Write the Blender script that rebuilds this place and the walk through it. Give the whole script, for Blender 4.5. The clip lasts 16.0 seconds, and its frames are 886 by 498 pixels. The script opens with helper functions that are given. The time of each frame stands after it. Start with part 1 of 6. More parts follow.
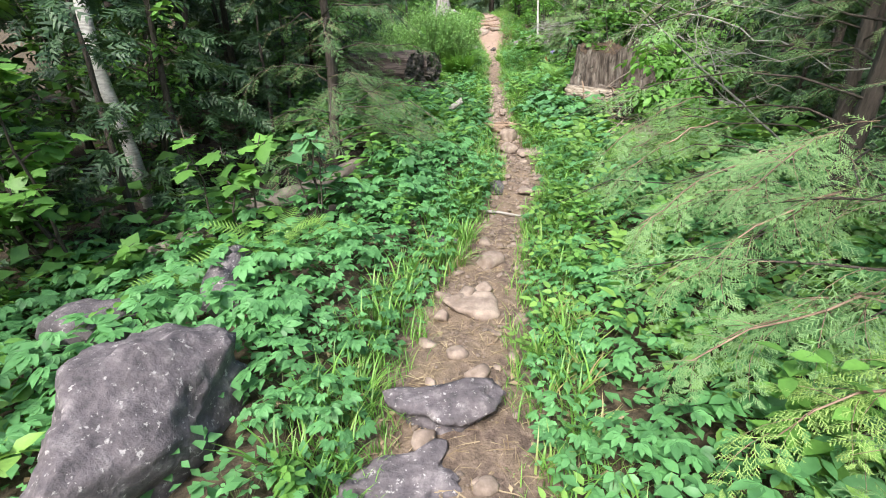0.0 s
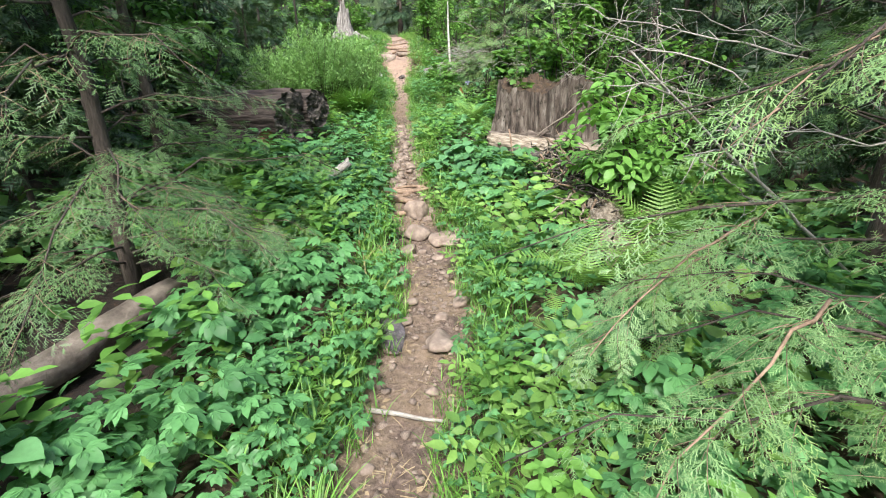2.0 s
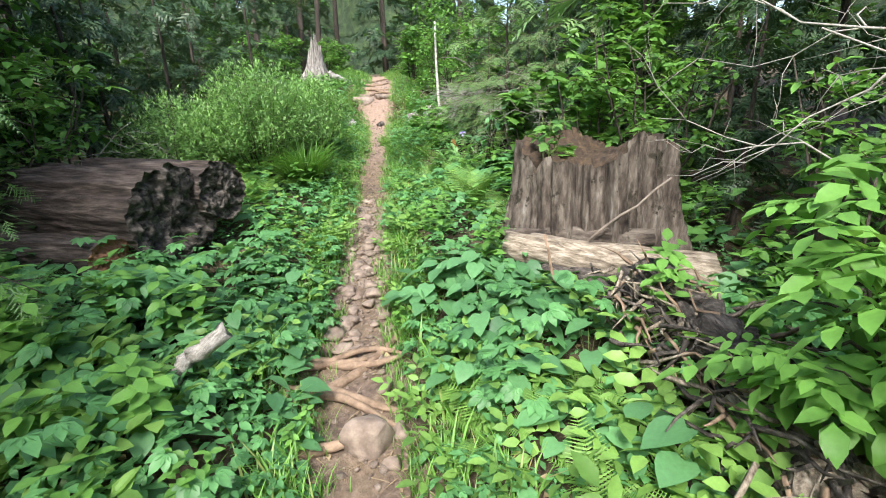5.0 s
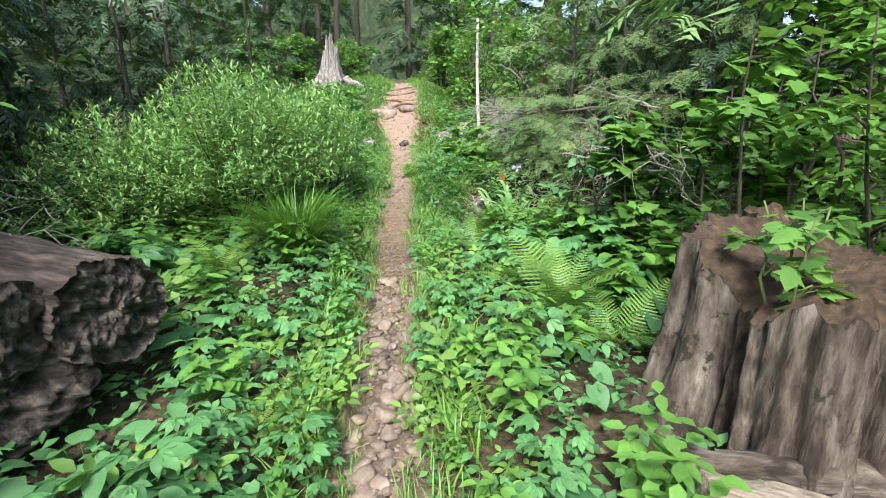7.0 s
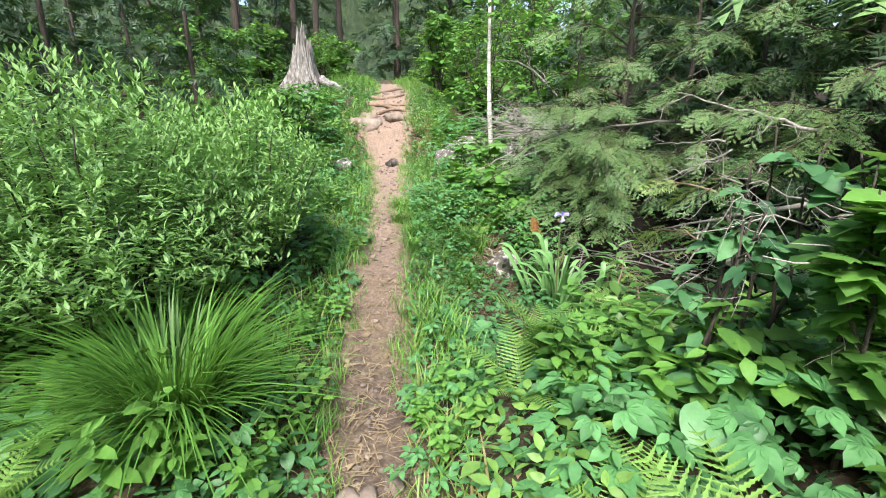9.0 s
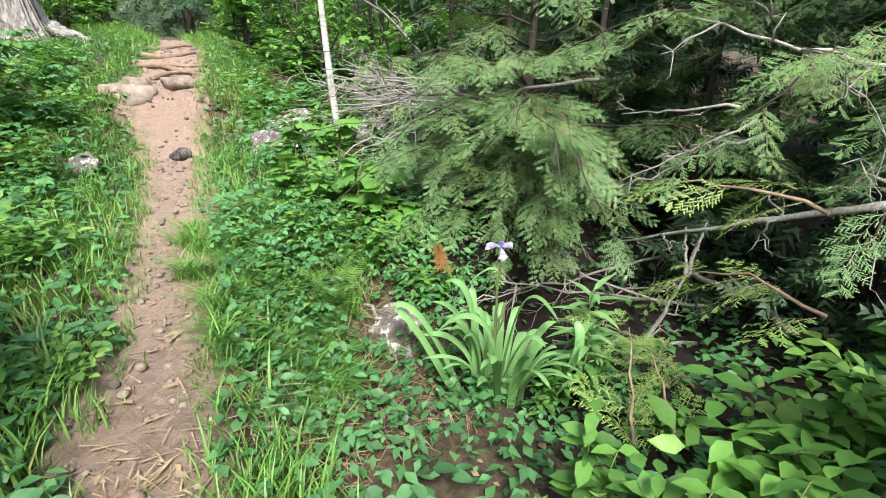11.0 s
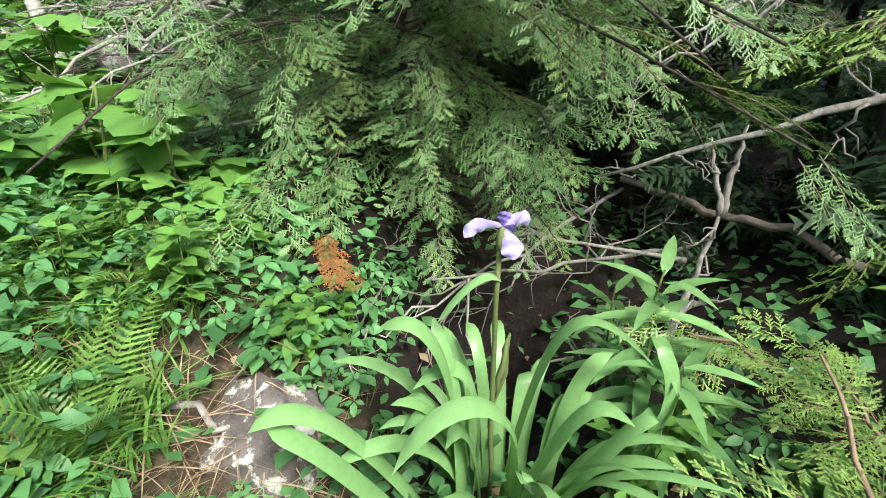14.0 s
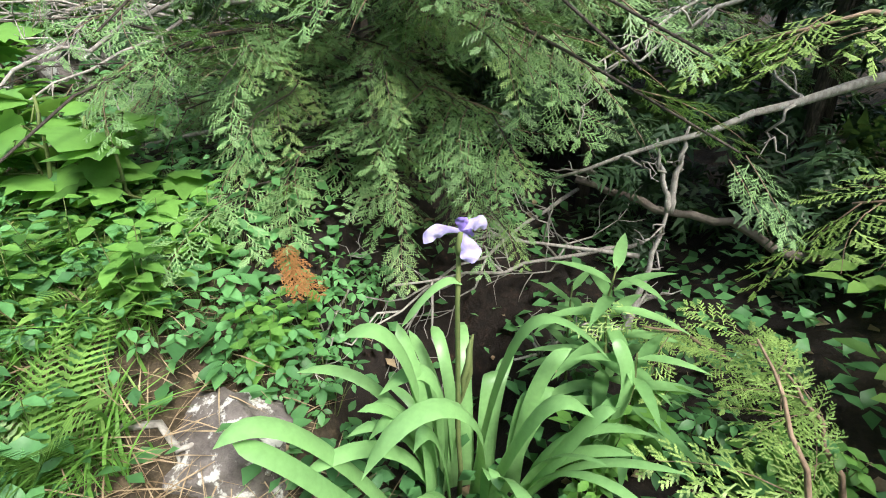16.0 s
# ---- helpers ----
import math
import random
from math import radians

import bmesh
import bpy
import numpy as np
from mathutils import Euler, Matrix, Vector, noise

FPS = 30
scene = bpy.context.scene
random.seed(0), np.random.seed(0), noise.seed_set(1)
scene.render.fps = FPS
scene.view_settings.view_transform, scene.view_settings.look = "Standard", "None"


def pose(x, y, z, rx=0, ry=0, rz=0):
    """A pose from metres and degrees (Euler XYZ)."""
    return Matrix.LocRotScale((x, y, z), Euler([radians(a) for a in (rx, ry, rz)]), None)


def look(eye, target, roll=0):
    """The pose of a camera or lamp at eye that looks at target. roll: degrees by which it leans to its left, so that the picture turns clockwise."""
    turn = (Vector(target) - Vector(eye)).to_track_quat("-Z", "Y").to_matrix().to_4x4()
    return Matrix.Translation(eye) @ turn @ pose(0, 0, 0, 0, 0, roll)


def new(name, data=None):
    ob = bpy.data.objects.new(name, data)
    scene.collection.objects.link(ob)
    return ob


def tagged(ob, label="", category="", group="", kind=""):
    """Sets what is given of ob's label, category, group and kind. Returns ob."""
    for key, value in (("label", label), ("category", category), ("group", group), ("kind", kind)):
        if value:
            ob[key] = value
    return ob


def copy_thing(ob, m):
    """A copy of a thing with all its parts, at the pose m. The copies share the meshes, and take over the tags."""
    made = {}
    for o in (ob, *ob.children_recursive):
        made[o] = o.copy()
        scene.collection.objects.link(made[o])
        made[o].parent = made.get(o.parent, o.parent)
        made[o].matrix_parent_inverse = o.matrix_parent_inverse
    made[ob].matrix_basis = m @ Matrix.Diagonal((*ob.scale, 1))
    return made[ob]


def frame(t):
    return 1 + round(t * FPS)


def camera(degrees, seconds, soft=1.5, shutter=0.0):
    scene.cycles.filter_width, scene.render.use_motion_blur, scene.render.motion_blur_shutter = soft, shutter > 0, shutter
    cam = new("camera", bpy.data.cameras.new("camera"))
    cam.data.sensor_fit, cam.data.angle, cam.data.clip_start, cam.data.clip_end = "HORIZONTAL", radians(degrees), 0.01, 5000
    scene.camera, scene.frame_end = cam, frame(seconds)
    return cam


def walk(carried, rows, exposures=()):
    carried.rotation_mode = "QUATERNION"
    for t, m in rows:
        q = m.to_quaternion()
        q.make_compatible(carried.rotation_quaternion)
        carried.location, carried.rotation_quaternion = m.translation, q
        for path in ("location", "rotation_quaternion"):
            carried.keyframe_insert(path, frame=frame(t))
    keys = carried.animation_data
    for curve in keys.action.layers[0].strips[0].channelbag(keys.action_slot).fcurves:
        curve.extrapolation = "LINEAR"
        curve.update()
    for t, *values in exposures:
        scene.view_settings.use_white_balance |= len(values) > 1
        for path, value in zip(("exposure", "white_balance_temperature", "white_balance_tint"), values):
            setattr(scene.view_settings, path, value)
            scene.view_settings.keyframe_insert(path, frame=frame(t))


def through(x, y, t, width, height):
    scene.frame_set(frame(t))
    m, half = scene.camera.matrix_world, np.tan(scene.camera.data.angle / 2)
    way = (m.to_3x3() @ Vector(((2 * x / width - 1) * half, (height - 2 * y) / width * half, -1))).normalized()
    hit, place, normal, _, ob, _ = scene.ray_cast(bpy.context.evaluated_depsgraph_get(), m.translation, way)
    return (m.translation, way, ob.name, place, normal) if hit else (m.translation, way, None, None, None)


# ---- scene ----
cam = camera(86.7, 16.0, soft=1.0)
PATH = [
    (0, (0.036, -0.069, 1.339), (0.031, 1.764, 0.54), -0.9),
    (0.5, (0.02, 0.459, 1.38), (-0.002, 2.298, 0.595), -0.9),
    (1, (0.119, 0.856, 1.356), (0.223, 2.685, 0.552), -0.8),
    (1.5, (0.266, 1.246, 1.505), (0.483, 3.075, 0.727), -1.0),
    (2, (0.428, 1.804, 1.516), (0.729, 3.637, 0.776), -0.8),
    (2.5, (0.496, 2.283, 1.597), (0.903, 4.107, 0.885), -0.5),
    (3, (0.526, 2.67, 1.651), (0.993, 4.495, 0.979), 0.3),
    (3.5, (0.71, 3.135, 1.629), (1.133, 4.978, 0.978), 0.2),
    (4, (0.771, 3.509, 1.623), (1.197, 5.358, 0.99), 0.3),
    (4.2, (0.817, 3.666, 1.579), (1.211, 5.529, 0.969), -0.8),
    (6.3, (0.919, 5.335, 1.677), (1.18, 7.226, 1.081), -0.4),
    (6.5, (0.905, 5.615, 1.652), (1.157, 7.511, 1.065), -0.4),
    (7, (0.932, 6.024, 1.78), (1.212, 7.915, 1.192), -0.0),
    (7.5, (0.864, 6.436, 1.779), (1.164, 8.324, 1.192), -1.2),
    (8, (0.88, 6.802, 1.827), (1.151, 8.694, 1.239), 0.4),
    (8.5, (1.02, 7.347, 1.9), (1.289, 9.234, 1.297), -0.4),
    (9, (1.072, 7.785, 1.882), (1.395, 9.669, 1.292), -0.0),
    (9.5, (1.099, 8.199, 1.906), (1.514, 10.065, 1.319), 0.2),
    (10, (1.176, 8.689, 1.866), (1.765, 10.502, 1.262), 0.6),
    (10.2, (1.198, 8.836, 1.847), (1.869, 10.617, 1.232), 0.6),
    (12.3, (1.643, 10.073, 1.728), (2.868, 11.41, 0.884), -1.6),
    (12.5, (1.658, 10.159, 1.716), (2.923, 11.455, 0.867), -1.7),
    (13, (1.72, 10.256, 1.598), (3.039, 11.482, 0.726), -1.8),
    (13.5, (1.779, 10.324, 1.507), (3.142, 11.49, 0.623), -2.0),
    (14, (1.793, 10.354, 1.471), (3.199, 11.459, 0.576), -2.0),
    (14.5, (1.794, 10.344, 1.472), (3.236, 11.401, 0.576), -2.0),
    (15, (1.79, 10.34, 1.477), (3.256, 11.362, 0.58), -2.0),
    (15.5, (1.786, 10.338, 1.479), (3.269, 11.34, 0.588), -2.1),
    (16, (1.786, 10.338, 1.483), (3.282, 11.326, 0.595), -2.1),
]
walk(cam, [(t, look(eye, target, roll)) for t, eye, target, roll in PATH], exposures=((0.0, 1.2), (16.0, 1.2)))

# ---- light ----
world = bpy.data.worlds.new("World")
scene.world = world
world.use_nodes = True
_nt = world.node_tree
_sky = _nt.nodes.new("ShaderNodeTexSky")
_sky.sky_type = "NISHITA"
_sky.sun_disc = False
_sky.sun_elevation, _sky.sun_rotation = radians(52), radians(201)
_sky.air_density, _sky.dust_density = 1.0, 3.0
_nt.links.new(_sky.outputs["Color"], _nt.nodes["Background"].inputs["Color"])
_nt.nodes["Background"].inputs["Strength"].default_value = 0.14
sun = new("sun", bpy.data.lights.new("sun", "SUN"))
sun.data.energy, sun.data.angle, sun.data.color = 2.9, radians(16), (1.0, 0.97, 0.92)
sun.matrix_world = look((-7, -14, 25), (0, 4, 0))

# ---- materials ----


def nodes_of(name):
    m = bpy.data.materials.new(name)
    m.use_nodes = True
    nt = m.node_tree
    return m, nt, nt.nodes["Principled BSDF"], nt.nodes["Material Output"]


def ramp(nt, fac, stops):
    r = nt.nodes.new("ShaderNodeValToRGB")
    els = r.color_ramp.elements
    while len(els) < len(stops):
        els.new(0.5)
    for e, (p, c) in zip(els, stops):
        e.position, e.color = p, (*c, 1)
    nt.links.new(fac, r.inputs["Fac"])
    return r.outputs["Color"]


def tex_noise(nt, scale, detail=5, rough=0.6, coord="Object", stretch=None):
    tc = nt.nodes.new("ShaderNodeTexCoord")
    out = tc.outputs[coord]
    if stretch:
        mp = nt.nodes.new("ShaderNodeMapping")
        mp.inputs["Scale"].default_value = stretch
        nt.links.new(out, mp.inputs["Vector"])
        out = mp.outputs["Vector"]
    n = nt.nodes.new("ShaderNodeTexNoise")
    n.inputs["Scale"].default_value, n.inputs["Detail"].default_value, n.inputs["Roughness"].default_value = scale, detail, rough
    nt.links.new(out, n.inputs["Vector"])
    return n.outputs["Fac"]


def mix(nt, fac, a, b, mode="MIX"):
    m = nt.nodes.new("ShaderNodeMix")
    m.data_type, m.blend_type = "RGBA", mode
    for sock, v in ((m.inputs[0], fac), (m.inputs[6], a), (m.inputs[7], b)):
        if isinstance(v, (int, float)):
            sock.default_value = v
        elif isinstance(v, tuple):
            sock.default_value = (*v, 1)
        else:
            nt.links.new(v, sock)
    return m.outputs[2]


def bump(nt, bsdf, height, strength=0.5, dist=0.02):
    b = nt.nodes.new("ShaderNodeBump")
    b.inputs["Strength"].default_value, b.inputs["Distance"].default_value = strength, dist
    nt.links.new(height, b.inputs["Height"])
    nt.links.new(b.outputs["Normal"], bsdf.inputs["Normal"])


def leaf_mat(name, dark, light, dry=None, through=0.35, rough=0.48, patch=0.6):
    """Green leaf: colour varies leaf by leaf, plant by plant and in large patches; light shines through."""
    m, nt, bsdf, out = nodes_of(name)
    geo = nt.nodes.new("ShaderNodeNewGeometry")
    info = nt.nodes.new("ShaderNodeObjectInfo")
    pos = nt.nodes.new("ShaderNodeTexNoise")
    pos.inputs["Scale"].default_value, pos.inputs["Detail"].default_value = patch or 1, 3
    nt.links.new(geo.outputs["Position"], pos.inputs["Vector"])
    add = nt.nodes.new("ShaderNodeMath")
    add.operation = "MULTIPLY_ADD"
    nt.links.new(geo.outputs["Random Per Island"], add.inputs[0])
    add.inputs[1].default_value = 0.50
    nt.links.new(pos.outputs["Fac"], add.inputs[2])
    add2 = nt.nodes.new("ShaderNodeMath")
    add2.operation = "MULTIPLY_ADD"
    nt.links.new(info.outputs["Random"], add2.inputs[0])
    add2.inputs[1].default_value = 0.15
    nt.links.new(add.outputs[0], add2.inputs[2])
    scaled = nt.nodes.new("ShaderNodeMath")
    scaled.operation = "MULTIPLY"
    nt.links.new(add2.outputs[0], scaled.inputs[0])
    scaled.inputs[1].default_value = 0.85
    stops = [(0.30, tuple(0.72 * c for c in dark)), (0.86, tuple(min(0.75, 1.12 * c) for c in light))] + ([(0.97, dry)] if dry else [])
    col = ramp(nt, scaled.outputs[0], stops)
    fine = tex_noise(nt, 60, 3)
    col = mix(nt, 0.25, col, ramp(nt, fine, [(0.3, (0.25, 0.25, 0.25)), (0.7, (1, 1, 1))]), "MULTIPLY")
    nt.links.new(col, bsdf.inputs["Base Color"])
    bsdf.inputs["Roughness"].default_value = rough
    bsdf.inputs["Specular IOR Level"].default_value = 0.5
    tr = nt.nodes.new("ShaderNodeBsdfTranslucent")
    nt.links.new(mix(nt, 0.5, col, (0.16, 0.28, 0.02)), tr.inputs["Color"])
    ms = nt.nodes.new("ShaderNodeMixShader")
    ms.inputs[0].default_value = through
    nt.links.new(bsdf.outputs[0], ms.inputs[1])
    nt.links.new(tr.outputs[0], ms.inputs[2])
    nt.links.new(ms.outputs[0], out.inputs["Surface"])
    return m


def plain_mat(name, stops, scale, rough=0.85, stretch=None, bumps=0.6, dist=0.02, spots=None, scale2=None):
    m, nt, bsdf, out = nodes_of(name)
    n = tex_noise(nt, scale, 8, 0.65, stretch=stretch)
    col = ramp(nt, n, stops)
    if spots:
        v = tex_noise(nt, scale2 or scale * 3, 4, 0.7)
        col = mix(nt, ramp(nt, v, [(spots[0], (0, 0, 0)), (spots[0] + 0.06, (1, 1, 1))]), col, spots[1])
    info = nt.nodes.new("ShaderNodeObjectInfo")
    col = mix(nt, 0.5, col, ramp(nt, info.outputs["Random"], [(0, (0.55, 0.55, 0.55)), (1, (1, 1, 1))]), "MULTIPLY")
    nt.links.new(col, bsdf.inputs["Base Color"])
    bsdf.inputs["Roughness"].default_value = rough
    bump(nt, bsdf, n, bumps, dist)
    return m


M_CEDAR = leaf_mat("cedar_foliage", (0.042, 0.112, 0.040), (0.25, 0.43, 0.165), through=0.25)
# darker copy of the cedar foliage, with shade put into its colour
M_CEDAR_SHADED = leaf_mat("cedar_shaded_foliage", (0.032, 0.09, 0.036), (0.155, 0.29, 0.105), through=0.2)
M_CEDAR_BRIGHT = leaf_mat("cedar_tips", (0.17, 0.33, 0.07), (0.42, 0.61, 0.18), through=0.3)
M_CEDAR_TIP = leaf_mat("cedar_young", (0.09, 0.20, 0.06), (0.33, 0.50, 0.17), through=0.28)
M_CEDAR_BROWN = leaf_mat("cedar_dead", (0.22, 0.09, 0.034), (0.42, 0.2, 0.075), through=0.1)
M_SPRUCE = leaf_mat("dark_conifer", (0.018, 0.05, 0.031), (0.065, 0.13, 0.057), through=0.2)
M_HERB = leaf_mat("herb_leaf", (0.037, 0.142, 0.050), (0.148, 0.38, 0.132), through=0.35)
M_HEART = leaf_mat("broad_leaf", (0.045, 0.16, 0.07), (0.17, 0.4, 0.16), through=0.35)
M_SHRUB = leaf_mat("shrub_leaf", (0.04, 0.14, 0.035), (0.19, 0.42, 0.085), through=0.4)
M_WILLOW = leaf_mat("willow_leaf", (0.11, 0.27, 0.085), (0.33, 0.57, 0.18), through=0.35)
M_FERN = leaf_mat("fern_leaf", (0.08, 0.22, 0.045), (0.29, 0.52, 0.12), through=0.4)
M_GRASS = leaf_mat("grass_blade", (0.07, 0.21, 0.037), (0.22, 0.46, 0.088), dry=(0.42, 0.34, 0.16), through=0.35)
M_TUSSOCK = leaf_mat("sedge_blade", (0.06, 0.2, 0.028), (0.19, 0.42, 0.075), through=0.35)
M_TREE = leaf_mat("tree_leaf", (0.03, 0.11, 0.037), (0.135, 0.31, 0.075), through=0.4)
M_IRIS = leaf_mat("iris_leaf", (0.125, 0.32, 0.10), (0.32, 0.60, 0.225), through=0.3, rough=0.38)
M_STEM = plain_mat("green_stem", [(0.3, (0.09, 0.14, 0.04)), (0.7, (0.18, 0.22, 0.07))], 20, bumps=0.2)
M_DRY = plain_mat("dry_litter", [(0.3, (0.16, 0.10, 0.05)), (0.7, (0.54, 0.43, 0.27))], 14, bumps=0.2)
M_BARK = plain_mat("bark", [(0.3, (0.035, 0.027, 0.021)), (0.7, (0.13, 0.105, 0.085))], 9, stretch=(6, 6, 1), bumps=0.9, dist=0.02)
M_BIRCH = plain_mat("birch_bark", [(0.35, (0.35, 0.33, 0.30)), (0.6, (0.72, 0.70, 0.66))], 12, stretch=(1, 1, 5), bumps=0.4, spots=(0.66, (0.06, 0.05, 0.05)))
M_TWIG = plain_mat("grey_dead_wood", [(0.3, (0.19, 0.17, 0.15)), (0.7, (0.55, 0.52, 0.47))], 30, stretch=(3, 3, 1), bumps=0.5, dist=0.004, spots=(0.6, (0.55, 0.58, 0.52)))
M_STUMP = plain_mat("weathered_stump", [(0.36, (0.022, 0.016, 0.012)), (0.48, (0.10, 0.078, 0.062)), (0.60, (0.21, 0.18, 0.15)), (0.74, (0.42, 0.39, 0.35))], 5, stretch=(3.2, 3.2, 0.8), bumps=1.0, dist=0.04, spots=(0.58, (0.035, 0.03, 0.018)), scale2=7)
M_SILVER = plain_mat("silvery_wood", [(0.34, (0.07, 0.06, 0.055)), (0.48, (0.26, 0.24, 0.22)), (0.66, (0.56, 0.54, 0.51))], 5, stretch=(5, 5, 0.5), bumps=1.0, dist=0.03)
M_ROT = plain_mat("rotten_wood", [(0.36, (0.016, 0.013, 0.011)), (0.5, (0.075, 0.064, 0.055)), (0.7, (0.25, 0.215, 0.19))], 9, stretch=(2.5, 2.5, 1), bumps=1.0, dist=0.03, spots=(0.68, (0.10, 0.12, 0.03)))
M_ROTBARK = plain_mat("rotten_log_side", [(0.34, (0.02, 0.014, 0.012)), (0.48, (0.07, 0.053, 0.045)), (0.62, (0.165, 0.13, 0.112)), (0.75, (0.30, 0.255, 0.225))], 6, stretch=(5, 5, 0.7), bumps=1.0, dist=0.03)
M_CUT = plain_mat("cut_wood_end", [(0.3, (0.20, 0.09, 0.05)), (0.7, (0.42, 0.22, 0.13))], 12, bumps=0.5)
M_LOG = plain_mat("fallen_log", [(0.3, (0.09, 0.07, 0.055)), (0.7, (0.36, 0.31, 0.26))], 8, stretch=(1, 1, 1), bumps=1.0, dist=0.02)
M_PALE = plain_mat("pale_bare_wood", [(0.34, (0.10, 0.075, 0.055)), (0.5, (0.30, 0.25, 0.19)), (0.7, (0.60, 0.53, 0.44))], 10, stretch=(5, 5, 1), bumps=0.7, dist=0.01)
M_ROOT = plain_mat("root_wood", [(0.3, (0.14, 0.09, 0.06)), (0.7, (0.42, 0.30, 0.21))], 16, bumps=0.8, dist=0.01)
M_ROCK = plain_mat("grey_rock", [(0.3, (0.05, 0.045, 0.05)), (0.55, (0.15, 0.13, 0.14)), (0.75, (0.34, 0.31, 0.31))], 16, bumps=0.9, dist=0.02, spots=(0.60, (0.42, 0.40, 0.39)), scale2=45)
M_LICHEN = plain_mat("lichen_rock", [(0.3, (0.07, 0.06, 0.055)), (0.7, (0.27, 0.24, 0.22))], 14, bumps=1.0, dist=0.02, spots=(0.54, (0.62, 0.62, 0.58)), scale2=18)
M_TAN = plain_mat("tan_stone", [(0.3, (0.15, 0.11, 0.085)), (0.5, (0.27, 0.21, 0.17)), (0.72, (0.44, 0.36, 0.29))], 12, bumps=0.7, dist=0.015, spots=(0.70, (0.20, 0.16, 0.14)))
M_DUFF = plain_mat("needle_duff", [(0.3, (0.02, 0.014, 0.010)), (0.55, (0.085, 0.055, 0.032)), (0.75, (0.20, 0.13, 0.07))], 22, bumps=0.8)
M_WOODS = plain_mat("distant_woods", [(0.3, (0.010, 0.022, 0.010)), (0.5, (0.030, 0.060, 0.022)), (0.7, (0.075, 0.13, 0.04))], 0.8, bumps=1.0, dist=0.5)
M_PETAL = plain_mat("iris_petal", [(0.3, (0.36, 0.30, 0.72)), (0.6, (0.58, 0.53, 0.84))], 60, rough=0.5, bumps=0.2)
M_PETAL_DEEP = plain_mat("iris_petal_deep", [(0.3, (0.20, 0.13, 0.55)), (0.7, (0.36, 0.27, 0.72))], 25, rough=0.5, bumps=0.2)


def ground_mat():
    m, nt, bsdf, out = nodes_of("forest_floor")
    at = nt.nodes.new("ShaderNodeAttribute")
    at.attribute_name = "bare"
    fine = tex_noise(nt, 26, 8, 0.7)
    mid = tex_noise(nt, 3.2, 6, 0.65)
    litter = ramp(nt, fine, [(0.3, (0.030, 0.022, 0.014)), (0.55, (0.10, 0.075, 0.045)), (0.75, (0.20, 0.15, 0.085))])
    dirt = ramp(nt, fine, [(0.3, (0.055, 0.038, 0.030)), (0.5, (0.145, 0.103, 0.080)), (0.72, (0.31, 0.235, 0.19))])
    dirt = mix(nt, ramp(nt, mid, [(0.42, (0, 0, 0)), (0.62, (1, 1, 1))]), dirt, mix(nt, 0.4, dirt, (0.36, 0.27, 0.17)))
    # shade under the cedars put into the soil colour, with reddish duff flecks
    shade_mask = nt.nodes.new("ShaderNodeAttribute")
    shade_mask.attribute_name = "shade_dark"
    litter = mix(nt, shade_mask.outputs["Fac"], litter, ramp(nt, fine, [(0.3, (0.008, 0.006, 0.005)), (0.58, (0.026, 0.017, 0.012)), (0.78, (0.12, 0.055, 0.03))]))
    red = nt.nodes.new("ShaderNodeAttribute")
    red.attribute_name = "red"
    dirt = mix(nt, red.outputs["Fac"], dirt, mix(nt, 0.6, dirt, (0.42, 0.30, 0.235)))
    edge = nt.nodes.new("ShaderNodeMath")
    edge.operation = "MULTIPLY_ADD"
    nt.links.new(mid, edge.inputs[0])
    edge.inputs[1].default_value = 0.7
    nt.links.new(at.outputs["Fac"], edge.inputs[2])
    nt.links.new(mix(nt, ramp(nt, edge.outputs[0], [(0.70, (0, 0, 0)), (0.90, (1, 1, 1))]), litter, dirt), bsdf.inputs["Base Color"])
    bsdf.inputs["Roughness"].default_value = 0.95
    bump(nt, bsdf, fine, 1.0, 0.03)
    return m


M_GROUND = ground_mat()

# ---- mesh tools ----
rng = np.random.default_rng(7)


def mesh_of(name, vf, mat, smooth=False):
    """A triangle mesh from (vertices, faces)."""
    v, f = np.asarray(vf[0], np.float32), np.asarray(vf[1], np.int32)
    me = bpy.data.meshes.new(name)
    me.vertices.add(len(v))
    me.vertices.foreach_set("co", v.ravel())
    me.loops.add(f.size)
    me.loops.foreach_set("vertex_index", f.ravel())
    me.polygons.add(len(f))
    me.polygons.foreach_set("loop_start", np.arange(0, f.size, 3, dtype=np.int32))
    me.polygons.foreach_set("loop_total", np.full(len(f), 3, np.int32))
    if smooth:
        me.polygons.foreach_set("use_smooth", np.ones(len(f), bool))
    me.materials.append(mat)
    me.update(calc_edges=True)
    return me


def join(parts):
    vs, fs, n = [], [], 0
    for v, f in parts:
        vs.append(np.asarray(v, float))
        fs.append(np.asarray(f, int) + n)
        n += len(v)
    return np.concatenate(vs), np.concatenate(fs)


def many(tmpl, mats, places):
    """The template laid out by k 3x3 matrices and k places, joined."""
    v, f = np.asarray(tmpl[0], float), np.asarray(tmpl[1], int)
    mats, places = np.asarray(mats, float), np.asarray(places, float)
    out = np.einsum("kij,nj->kni", mats, v) + places[:, None]
    k, n = len(places), len(v)
    return out.reshape(-1, 3), (f[None] + (np.arange(k) * n)[:, None, None]).reshape(-1, 3)


def unit(a):
    a = np.asarray(a, float)
    return a / np.maximum(np.linalg.norm(a, axis=-1, keepdims=True), 1e-9)


def frames(ahead, up):
    """3x3 matrices whose y axis is ahead and whose z axis is near up."""
    y = unit(ahead)
    x = unit(np.cross(y, up))
    z = np.cross(x, y)
    return np.stack([x, y, z], -1)


